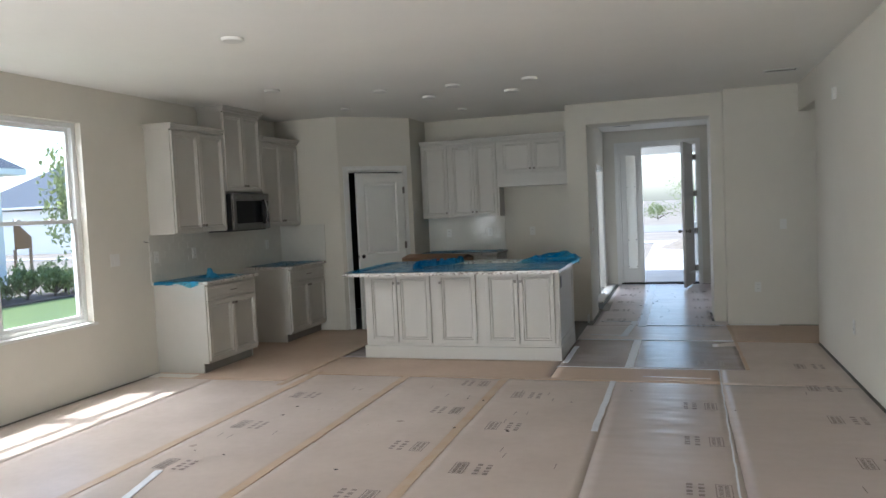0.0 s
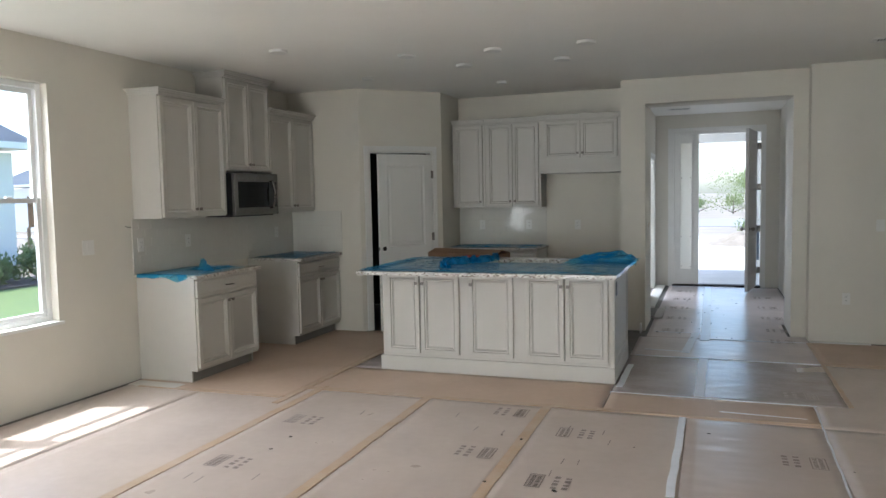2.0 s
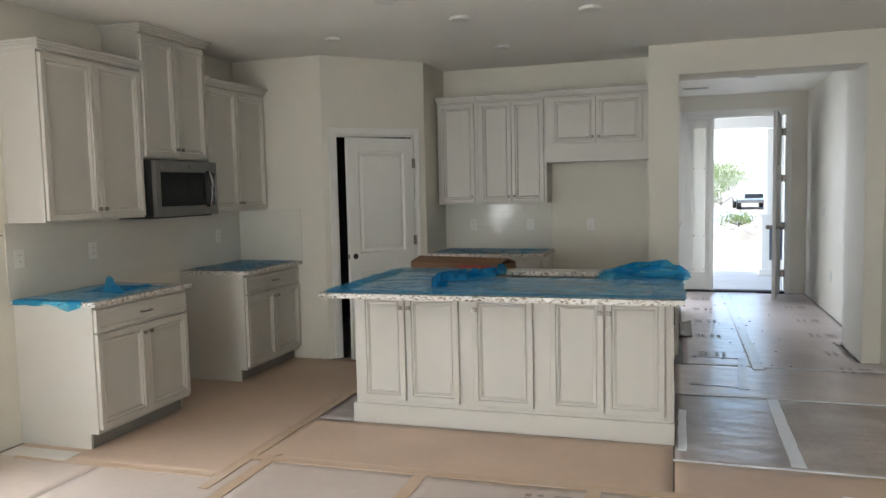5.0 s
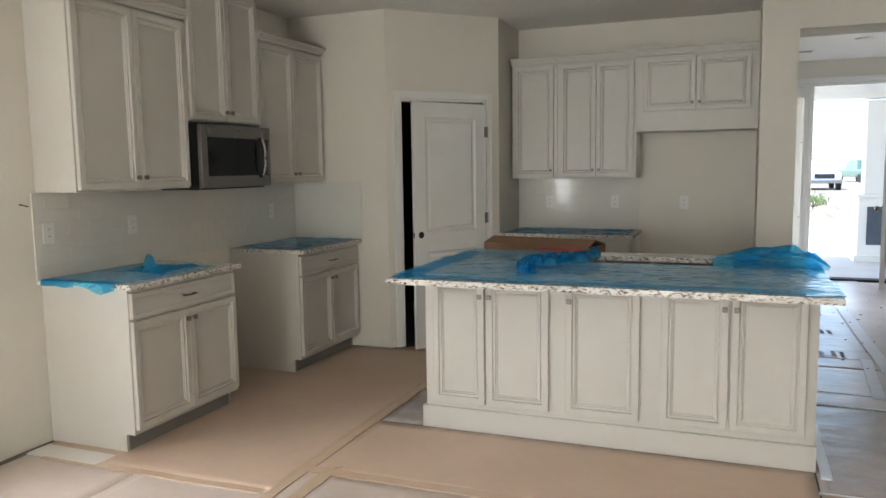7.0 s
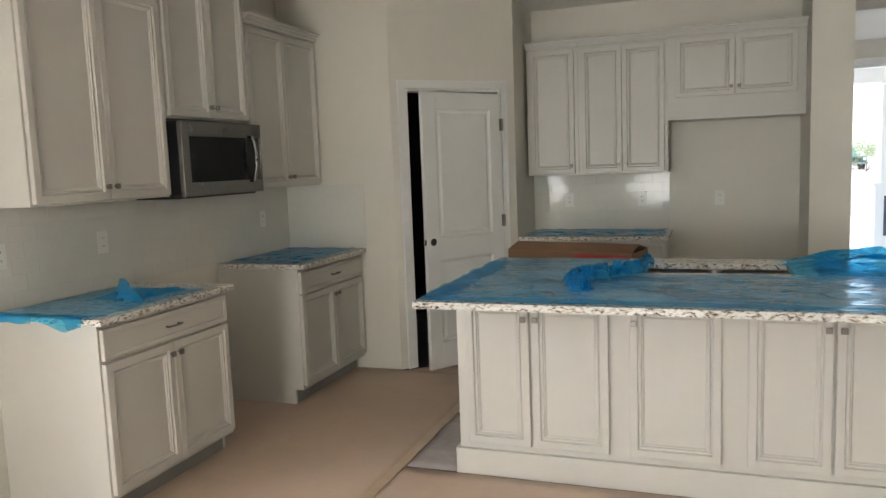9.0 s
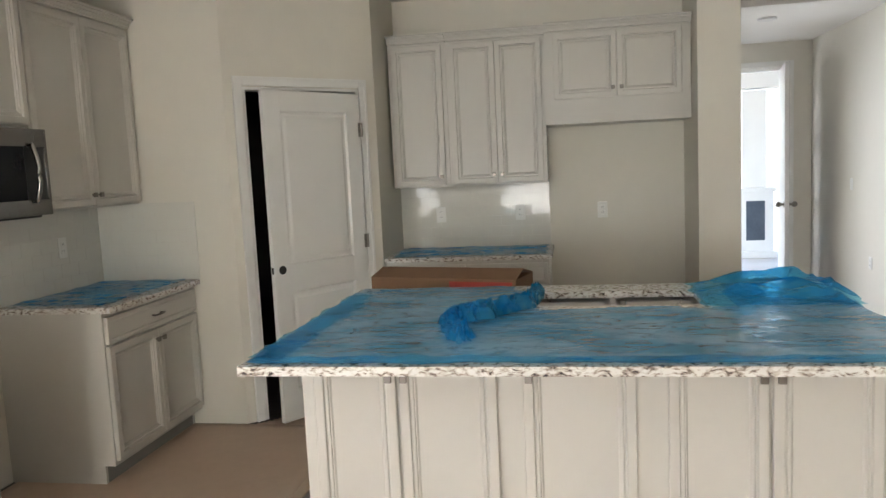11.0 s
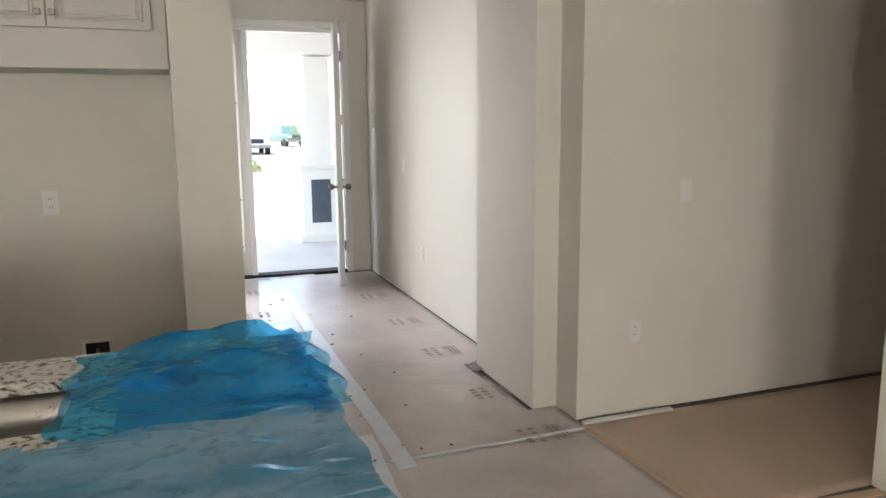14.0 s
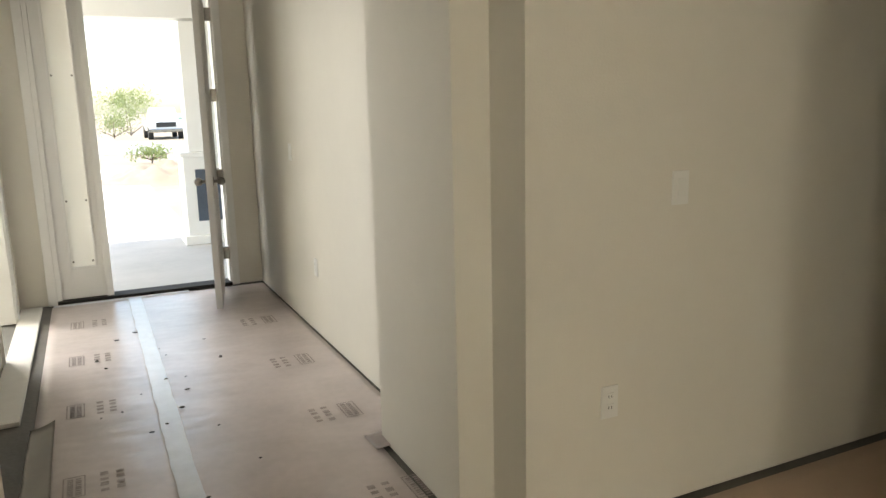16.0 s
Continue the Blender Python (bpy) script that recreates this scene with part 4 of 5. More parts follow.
def can_light(x, y, r=0.075, label="round white recessed ceiling light, switched off"):
    c = thing("ceiling_light", pose(x, y, ZC), label, "ceiling light", "recessed lights")
    bm = bmesh.new()
    n = 32
    prof = [(r + 0.012, -0.0005), (r + 0.012, -0.016), (r + 0.004, -0.022), (r - 0.012, -0.018)]
    rings = [[bm.verts.new((R * math.cos(2 * math.pi * k / n), R * math.sin(2 * math.pi * k / n), z)) for k in range(n)] for R, z in prof]
    for a, b in zip(rings, rings[1:]):
        for k in range(n):
            bm.faces.new((a[k], a[(k + 1) % n], b[(k + 1) % n], b[k]))
    bmesh.ops.recalc_face_normals(bm, faces=bm.faces)
    part("trim_ring", bm, PLATE, c, smooth=True)
    part("diffuser", cyl(bmesh.new(), (0, 0, -0.019), (0, 0, -0.0006), r - 0.013, r - 0.013, 32), PLATE, c)
    return c


for x, y in ((-2.92, 5.11), (-3.79, 7.13), (-2.90, 7.75), (-2.15, 7.83), (-2.60, 8.44), (-1.69, 8.50), (-1.37, 7.84), (-3.74, 8.73), (-2.56, 9.62)):
    can_light(x, y, 0.064 if y < 8.6 or x > -2 else 0.045)
can_light(-0.32, 12.7)


def vent(x, y, w, d, label):
    v = thing("ceiling_vent", pose(x, y, ZC), label, "vent", "ceiling vents")
    bm = bmesh.new()
    for a in ((-w / 2, w / 2, -d / 2, -d / 2 + 0.025), (-w / 2, w / 2, d / 2 - 0.025, d / 2), (-w / 2, -w / 2 + 0.025, -d / 2 + 0.025, d / 2 - 0.025), (w / 2 - 0.025, w / 2, -d / 2 + 0.025, d / 2 - 0.025)):
        box(bm, *a, -0.008, -0.0005, 0.002)
    part("frame", bm, PLATE, v)
    # dark sheet stands for the shade behind the slats
    part("backing", bx(-w / 2 + 0.02, w / 2 - 0.02, -d / 2 + 0.02, d / 2 - 0.02, -0.0022, -0.001), DARK, v)
    n = int((w - 0.06) / 0.022)
    for i in range(n):
        x0 = -w / 2 + 0.034 + i * 0.022
        s = part("slat", bx(-0.0045, 0.0045, -d / 2 + 0.026, d / 2 - 0.026, -0.001, 0.001), PLATE, v)
        s.matrix_basis = pose(x0, 0, -0.006, 0, 40, 0)
    return v


vent(1.0, 8.83, 0.33, 0.18, "white slatted ceiling air vent")
vent(-0.88, 13.45, 0.33, 0.18, "white slatted ceiling air vent in the hall")

# ---- front door unit ----
unit = thing("door_1", pose(0, YF, 0), "white front door frame with frosted sidelight", "door frame", kind="structure")
bm = bmesh.new()
for a, b in ((-1.02, -0.985), (-0.665, -0.615), (0.296, 0.31)):
    box(bm, a, b, -0.005, 0.12, 0.03, 2.48, 0.002)
for a, b in ((-0.985, -0.665), (-0.615, 0.296)):
    box(bm, a, b, -0.005, 0.12, 2.44, 2.48, 0.002)
part("frame", bm, TRIM, unit)
bm = bmesh.new()
for a in ((-1.085, -1.02, 0, 2.545), (0.312, 0.375, 0, 2.545), (-1.02, 0.312, 2.482, 2.545)):
    box(bm, a[0], a[1], -0.018, -0.001, a[2], a[3], 0.003)
part("casing", bm, TRIM, unit)
part("threshold", bx(-1.02, 0.31, -0.03, 0.14, -0.004, 0.028, bevel=0.004), DARK, unit, "dark bronze threshold")
bm = bmesh.new()
box(bm, -0.985, -0.895, 0.03, 0.07, 0.031, 2.44)
box(bm, -0.725, -0.665, 0.03, 0.07, 0.031, 2.44)
box(bm, -0.895, -0.725, 0.03, 0.07, 0.031, 0.28)
box(bm, -0.895, -0.725, 0.03, 0.07, 2.31, 2.44)
side_panel = part("sidelight", bm, TRIM, unit)
part("sidelight_moulding", box(box(box(box(bmesh.new(), -0.91, -0.893, 0.018, 0.03, 0.265, 2.325, 0.003), -0.727, -0.71, 0.018, 0.03, 0.265, 2.325, 0.003), -0.893, -0.727, 0.018, 0.03, 0.265, 0.282, 0.003), -0.893, -0.727, 0.018, 0.03, 2.308, 2.325, 0.003), TRIM, unit)
g = part("pane", bx(-0.897, -0.723, 0.045, 0.052, 0.278, 2.312), FROST, side_panel, "frosted glass pane")
g.visible_shadow = False
for z in (0.32, 0.80, 1.75):
    for x in (-0.88, -0.74):
        part("screw", cyl(bmesh.new(), (x, 0.0445, z), (x, 0.040, z), 0.008), NICKEL, unit)

entry = thing("entry_door", pose(0.250, YF - 0.034, 0.034, 0, 0, -100.5), "tall grey painted front door standing wide open", "door")
EW, EH, ET = 0.885, 2.40, 0.045
bm = bmesh.new()
box(bm, 0.012, EW, -ET, 0, 0, EH, 0.003)
part("leaf", bm, HDOOR, entry)
for a, b in ((0.20, 0.80), (0.95, 1.55), (1.70, 2.25)):
    p = part("panel", panel(EW - 0.26, b - a, 0.008, [(0, 0.002), (0.012, 0.008), (0.035, 0.008), (0.05, 0.003)]), HDOOR, entry)
    p.matrix_basis = pose(EW - 0.12, 0.0003, a, 0, 0, 180)
for z in (0.25, 0.90, 1.55, 2.18):
    bm = bmesh.new()
    cyl(bm, (0.0, 0.004, z - 0.05), (0.0, 0.004, z + 0.05), 0.008, 0.008, 10)
    box(bm, -0.012, 0.03, -0.02, 0.003, z - 0.05, z + 0.05)
    box(bm, -0.05, 0.0, 0.003, 0.05, z - 0.05, z + 0.05)
    part("hinge", bm, NICKEL, entry)
for s, y in ((1, 0.0), (-1, -ET)):
    bm = bmesh.new()
    cyl(bm, (EW - 0.07, y, 0.93), (EW - 0.07, y + s * 0.045, 0.93), 0.012)
    bmesh.ops.create_uvsphere(bm, u_segments=20, v_segments=12, radius=0.03, matrix=Matrix.Translation((EW - 0.07, y + s * 0.055, 0.93)))
    cyl(bm, (EW - 0.07, y, 0.93), (EW - 0.07, y + s * 0.006, 0.93), 0.034)
    part("knob", bm, NICKEL, entry, "satin nickel round knob", smooth=True)

# ---- floor coverings ----
def sheet(x0, x1, y0, y1, z, material, label, amp=0.003, seed=0.0, n=14, name="floor_paper", cut=None):
    """A sheet of protective paper, gently buckled, with a thin edge."""
    nx, ny = max(4, int((x1 - x0) * n)), max(4, int((y1 - y0) * n))
    bm = bmesh.new()
    g = []
    for j in range(ny + 1):
        row = []
        for i in range(nx + 1):
            x, y = x0 + (x1 - x0) * i / nx, y0 + (y1 - y0) * j / ny
            k = noise.fractal(Vector((x * 1.5 + seed, y * 2.2, seed)), 1.0, 2.0, 2)
            row.append(bm.verts.new((x, y, z + amp * max(0.0, 0.5 + 0.6 * k))))
        g.append(row)
    for j in range(ny):
        for i in range(nx):
            c = g[j][i].co.lerp(g[j + 1][i + 1].co, 0.5)
            if cut and cut(c.x, c.y):
                continue
            bm.faces.new((g[j][i], g[j][i + 1], g[j + 1][i + 1], g[j + 1][i]))
    bmesh.ops.delete(bm, geom=[v for v in bm.verts if not v.link_faces], context="VERTS")
    ext = bmesh.ops.extrude_edge_only(bm, edges=[e for e in bm.edges if e.is_boundary])
    for v in ext["geom"]:
        if isinstance(v, bmesh.types.BMVert):
            v.co.z = -0.0055
    return tagged(part(name, bm, material, smooth=True), label, "floor paper", "floor protection sheets")


rows_x = (XW + 0.05, -4.28, -3.35, -2.42, -1.50, -0.56, 0.27, XE - 0.03)
main = []
for k, (a, b) in enumerate(zip(rows_x, rows_x[1:])):
    main.append(sheet(a + 0.001, b - 0.001, YS + 0.05, 6.62 if b < -3.4 else (6.92 if b < -3 else 6.91), 0.0, PAPER if b < -0.5 else PAPERW, "tan protective floor paper with faded printing", 0.002 if b < -0.7 else 0.004, k * 3.1))
sheet(-4.17, -3.491, 9.352, 10.03, 0.0, PAPERK, "plain tan protective paper before the pantry", 0.002, 6, 40, cut=lambda x, y: y > x + 13.49)
kit_w = sheet(XW + 0.03, -3.49, 6.622, 9.35, 0.0032, PAPERK, "plain tan protective paper on the kitchen floor", 0.001, 5)
sheet(-3.488, -1.14, 6.925, 7.69, 0.001, PAPERK, "plain tan protective paper in front of the island", 0.002, 8)
sheet(-3.488, -3.19, 7.72, 8.9, -0.002, PAPERG, "greyish paper beside the island", 0.002, 9)
sheet(-3.488, CX0 - 0.05, 8.92, YB - 0.52, 0.0, PAPERK, "plain tan protective paper behind the island", 0.002, 12)
grey1 = sheet(-1.13, 0.50, 7.45, 8.84, 0.001, PAPERG, "wrinkled grey-brown paper beside the island", 0.002, 21, 22)
sheet(-1.13, 0.27, 6.93, 7.445, 0.0, PAPERK, "narrow tan paper strip across the floor", 0.003, 25)
grey2 = sheet(-1.13, 0.50, 8.845, 9.80, 0.0, PAPERH, "wrinkled pale paper before the hall", 0.002, 31, 22)
hall_l = sheet(-1.06, -0.476, 9.805, 14.28, 0.001, PAPERH, "printed protective paper along the hall", 0.0015, 41, 18)
hall_r = sheet(-0.474, 0.553, 9.805, 14.28, 0.001, PAPERH, "wrinkled printed protective paper in the hall", 0.002, 47, 24, cut=lambda x, y: (x > 0.345 and 10.13 < y < 10.95) or (x > 0.495 and y < 10.2))
east1 = sheet(0.275, XE - 0.03, 6.92, 8.80, -0.001, PAPER, "tan protective paper along the plain wall", 0.004, 51)
sheet(0.505, 3.5, 8.87, 9.88, -0.001, PAPERK, "tan protective paper in the side passage", 0.003, 57)


def strip(p, q, w, material, label, z=0.006, seed=1.0):
    """A strip of tape or painted glint from p to q with slightly ragged edges."""
    p, q = Vector(p), Vector(q)
    d = (q - p).normalized()
    nrm = Vector((-d.y, d.x))
    n = max(6, int((q - p).length * 16))
    bm = bmesh.new()
    rows = []
    for i in range(n + 1):
        c = p + (q - p) * i / n
        o = 0.006 * noise.noise(Vector((c.x * 6, c.y * 6, seed)))
        a = w / 2 * (1 + 0.10 * noise.noise(Vector((c.x * 9, c.y * 9, seed + 3))))
        zz = z + 0.002 * noise.noise(Vector((c.x * 4, c.y * 5, seed)))
        rows.append([bm.verts.new((*(c + nrm * (o + s * a)), zz)) for s in (-1, 0, 1)])
    for a, b in zip(rows, rows[1:]):
        for k in range(2):
            bm.faces.new((a[k], b[k], b[k + 1], a[k + 1]))
    bmesh.ops.recalc_face_normals(bm, faces=bm.faces)
    ext = bmesh.ops.extrude_edge_only(bm, edges=[e for e in bm.edges if e.is_boundary])
    for v in ext["geom"]:
        if isinstance(v, bmesh.types.BMVert):
            v.co.z -= 0.008
    return tagged(part("tape_or_glint_strip", bm, material), label, "tape", "floor tape")


TT = "tan masking tape along a floor paper seam"
for k, x in enumerate((-3.35, -2.42, -1.50)):
    strip((x, YS + 0.1), (x - 0.02, 6.93), 0.068, TAPE, TT, 0.0055, k)
strip((-3.55, 6.92), (-1.0, 6.95), 0.064, TAPE, TT, 0.0065, 5)
strip((-0.98, 6.95), (0.27, 7.0), 0.045, TAPE, TT, 0.006, 6)
strip((-3.50, 6.45), (-3.485, 8.95), 0.055, TAPE, TT, 0.0065, 7)
strip((-3.43, 6.90), (-3.36, 7.02), 0.05, TAPE, TT, 0.007, 8)
strip((0.52, 7.47), (0.50, 9.80), 0.03, TAPE, TT, 0.008, 9)
strip((0.52, 8.84), (1.3, 8.80), 0.05, TAPE, TT, 0.007, 10)
strip((-4.9, 6.60), (-3.55, 6.62), 0.05, TAPE, TT, 0.006, 12)
WL = "shiny white tape on a floor paper seam, or painted glint of a crease"
strip((-0.468, 9.72), (-0.468, 14.27), 0.092, WTAPE, WL, 0.0065, 13)
strip((-0.64, 9.07), (-0.57, 10.10), 0.075, WTAPE, WL, 0.0055, 14)
strip((-0.49, 7.49), (-0.475, 8.83), 0.075, WTAPE, WL, 0.0060, 15)
strip((-0.60, 5.5), (-0.585, 6.92), 0.045, WTAPE, WL, 0.0045, 16)
strip((-1.08, 8.85), (0.50, 8.83), 0.022, WTAPE, WL, 0.0065, 17)
strip((-1.02, 9.15), (-0.62, 9.12), 0.022, WTAPE, WL, 0.0060, 18)
strip((-1.0, 10.13), (-0.53, 10.11), 0.022, WTAPE, WL, 0.0065, 19)
strip((-0.53, 9.80), (0.48, 9.82), 0.016, WTAPE, WL, 0.0065, 20)
strip((-1.14, 7.45), (0.30, 7.44), 0.015, WTAPE, WL, 0.0055, 21)
# thin white strip painted in for the glint of a paper crease
strip((-0.35, 7.13), (0.2, 7.10), 0.009, WTAPE, WL, 0.0045, 22)
strip((0.28, 7.42), (0.235, 4.5), 0.011, WTAPE, WL, 0.0045, 23)
strip((0.235, 4.5), (0.21, 2.0), 0.011, WTAPE, WL, 0.0045, 24)
strip((-1.09, 7.62), (-1.08, 8.44), 0.05, WTAPE, WL, 0.0060, 25)
strip((-1.05, 14.30), (-0.05, 14.30), 0.05, WTAPE, WL, 0.0050, 26)
strip((-2.5, 2.0), (-3.1, 4.3), 0.05, WTAPE, "pale tape patch on the floor paper", 0.0065, 27)


def stamp(parent, x, y, z, flip=False, s=1.0, ink=PRINT):
    """The faded print of the paper: a framed block of unreadable lines along the sheet, with a block of icons beside it."""
    def out(name, mesh):
        o = part(name, mesh, ink, parent, "faded grey stamped print")
        o.matrix_basis = pose(x, y, z, 0, 0, -90 if flip else 90)

    bm = bmesh.new()
    w, h, t = 0.185 * s, 0.085 * s, 0.0004
    f = 0.006
    for a in ((0, w, 0, f), (0, w, h - f, h), (0, f, f, h - f), (w - f, w, f, h - f)):
        box(bm, *a, 0, t)
    out("printed_frame", bm)
    bm = bmesh.new()
    for i in range(9):
        x0 = w * (0.08 + 0.094 * i)
        box(bm, x0, x0 + w * 0.065, h * 0.54, h * 0.80, 0, t)
        box(bm, x0, x0 + w * (0.05 if i % 3 else 0.075), h * 0.18, h * 0.44, 0, t)
    out("printed_text", bm)
    for i in range(4):
        for j in range(2):
            x0, y0 = w * (0.02 + 0.26 * i), -0.05 * s - j * 0.06 * s
            out("printed_icon", box(bmesh.new(), x0, x0 + w * (0.17 if (i + j) % 2 else 0.12), y0 - 0.035 * s, y0 - 0.004 * s, 0, t))


for k in range(5):
    y = 6.05 - k * 0.86
    stamp(main[2], -3.10, y, 0.004)
    stamp(main[3], -1.70, 6.80 - k * 0.85, 0.004, True)
    stamp(main[4], -1.25, 6.28 - k * 0.85, 0.004)
    stamp(main[5], 0.12, 6.3 - k * 0.82, 0.0075, True)
    stamp(main[6], 0.98, 6.75 - k * 0.86, 0.0075)
stamp(east1, 1.0, 7.55, 0.0055)
for y in (13.55, 12.7, 11.85, 11.0, 10.15):
    stamp(hall_l, -0.84, y, 0.0042, ink=PRINTF)
for y in (13.2, 12.25, 11.40, 10.55, 9.92):
    stamp(hall_r, 0.30, y, 0.0045, True, ink=PRINTF)
stamp(grey1, 0.25, 7.8, 0.0045, True)

# curled paper edges, scraps and small debris
def curl(m, w, l, h, label, material=PAPERH):
    bm = bmesh.new()
    n = 10
    rows = []
    for i in range(n + 1):
        u = i / n
        rows.append([bm.verts.new((x, l * u, 0.004 + h * u ** 2.2 * (0.8 + 0.4 * math.sin(5 * x + 1)) + 0.004 * math.sin(9 * x + u * 3))) for x in [w * q / 9 for q in range(10)]])
    for a, b in zip(rows, rows[1:]):
        for k in range(9):
            bm.faces.new((a[k], a[k + 1], b[k + 1], b[k]))
    bmesh.ops.solidify(bm, geom=bm.faces[:], thickness=0.0015)
    ob = part("paper_curl", bm, material, smooth=True)
    ob.matrix_world = m
    return tagged(ob, label, "paper", "curled paper")


curl(pose(0.30, 10.98, 0.003, 0, 0, -90), 0.16, 0.22, 0.05, "curled-up corner of the hall paper at the pier")
curl(pose(-1.02, 11.02, 0.003, 0, 0, 150), 0.22, 0.10, 0.03, "curled-up corner of the hall paper at the column")
# white material puts the light caught by this edge into its colour
curl(pose(-1.075, 11.78, 0.003, 0, 0, -90), 0.82, 0.11, 0.03, "long paper edge curling up along the hall wall, whitened for caught light", WPAPER)
scrap = tagged(part("paper_scrap", bx(XW + 0.04, XW + 0.52, 6.60, 6.74, -0.004, 0.007, bevel=0.002), WPAPER), "torn white paper scrap on the floor by the cabinet", "paper")
tagged(part("trim_offcut", bx(0.52, 1.06, 9.86, 9.895, -0.005, 0.012, bevel=0.003), TRIM), "white trim offcut lying along the wall", "trim piece")
tagged(part("white_board", bx(HX0 + 0.01, -1.125, 11.9, 14.30, -0.0055, 0.018, bevel=0.003), WPAPER), "long white board lying along the hall wall", "board")
tagged(part("baseboard_offcut", bx(-1.135, CX1 - 0.045 + 0.0, 10.02, 10.14, 0.0, 0.09, bevel=0.003), TRIM), "short white baseboard piece at the column", "trim piece")

random.seed(7)
spots = []
for k in range(34):
    spots.append((random.gauss(-0.5, 0.28), random.uniform(9.6, 13.3)))
for k in range(16):
    spots.append((random.uniform(-3.2, 1.1), random.uniform(3.0, 6.6)))
for x, y in spots:
    bm = bmesh.new()
    r = random.uniform(0.004, 0.012)
    bmesh.ops.create_icosphere(bm, subdivisions=1, radius=r)
    ob = tagged(part("debris_chip", bm, DEBRIS), "small dark chip of debris on the floor paper", "debris", "floor debris")
    ob.matrix_world = pose(x, y, 0.012, 0, 0, random.uniform(0, 180)) @ Matrix.Diagonal((random.uniform(1, 2.2), 1, 0.35, 1))

# ---- outside, front ----
structure("ground", bx(-300, 300, -300, 500, -0.6, -0.2), DIRT, "pale sandy ground round the houses")
structure("lawn", bx(-13.7, XW - 0.5, -30, 40, -0.2, -0.17), GRASS, "bright green lawn between the houses")
structure("road", bx(-80, 80, 40, 50, -0.2, -0.185), ASPHALT, "pale concrete street in front of the house")
structure("pavement", bx(-60, 60, 30, 31.5, -0.2, -0.16), CONC, "pale concrete pavement")
structure("path", bx(-0.9, 0.5, 17.3, 30, -0.2, -0.17), CONC, "pale concrete front path")
structure("porch_floor", bx(-3.0, 3.0, YF + 0.16, 17.3, -0.2, -0.02), CONC, "pale concrete porch slab")
structure("porch_ceiling", bx(-3.0, 3.0, YF + 0.16, 17.3, 2.80, 2.9), TRIM, "white painted porch ceiling")
structure("porch_beam", bx(-3.0, 3.0, 16.75, 17.1, 2.45, 2.795), TRIM, "white painted porch beam")
col = thing("porch_column", pose(0.50, 16.92, -0.02), "white boxed porch column on a panelled pedestal", "column")
part("pedestal", bx(-0.25, 0.25, -0.25, 0.25, 0.10, 0.98, bevel=0.006), TRIM, col)
part("base", bx(-0.29, 0.29, -0.29, 0.29, 0, 0.10, bevel=0.006), TRIM, col)
part("cap", bx(-0.28, 0.28, -0.28, 0.28, 0.98, 1.03, bevel=0.006), TRIM, col)
part("shaft", bx(-0.17, 0.17, -0.17, 0.17, 1.03, 2.44, bevel=0.006), TRIM, col)
part("panel", bx(-0.13, 0.13, -0.256, -0.2502, 0.26, 0.84), SHINGLE, col, "grey inset panel")
structure("house_roof", bx(XW - 0.55, 4.2, YS - 0.5, 17.4, 2.92, 3.1), SHINGLE, "roof slab above the house")

def pickup(m, paint, label, name="pickup_truck"):
    """Seen from the front, which faces -y."""
    t = thing(name, m, label, "vehicle")
    bm = bmesh.new()
    box(bm, -0.95, 0.95, -0.9, 4.4, 0.45, 1.05, 0.08)
    box(bm, -0.92, 0.92, -1.0, 0.4, 0.6, 1.12, 0.08)
    part("body", bm, paint, t)
    bm = box(bmesh.new(), -0.85, 0.85, 0.3, 2.4, 1.05, 1.85, 0.0)
    for v in bm.verts:
        if v.co.z > 1.5:
            v.co.x *= 0.82
            v.co.y = 1.35 + (v.co.y - 1.35) * 0.62
    part("cab", bm, paint, t)
    bm = bmesh.new()
    vs = [bm.verts.new(c) for c in ((-0.74, 0.38, 1.13), (0.74, 0.38, 1.13), (0.64, 0.66, 1.74), (-0.64, 0.66, 1.74))]
    f = bm.faces.new(vs)
    bmesh.ops.solidify(bm, geom=[f], thickness=0.03)
    part("windscreen", bm, BGLASS, t, "dark windscreen")
    part("grille", bx(-0.55, 0.55, -1.03, -0.99, 0.72, 1.0, bevel=0.01), BLACK, t)
    part("bumper", bx(-0.97, 0.97, -1.1, -0.98, 0.42, 0.62, bevel=0.03), STEEL, t)
    for s in (-1, 1):
        part("headlight", bx(s * 0.74 - 0.16, s * 0.74 + 0.16, -1.03, -0.98, 0.78, 0.98, bevel=0.02), PLATE, t)
    for s in (-1, 1):
        for y in (-0.3, 3.2):
            part("wheel", cyl(bmesh.new(), (s * 0.72, y, 0.38), (s * 0.98, y, 0.38), 0.38, 0.38, 24), TYRE, t)
    return t


pickup(pose(3.7, 56, -0.2, 0, 0, 0), CARWHITE, "white pickup truck parked across the street")
pickup(pose(9.1, 75, -0.2, 0, 0, 20), CARDARK, "dark green parked car across the street", "parked_car")


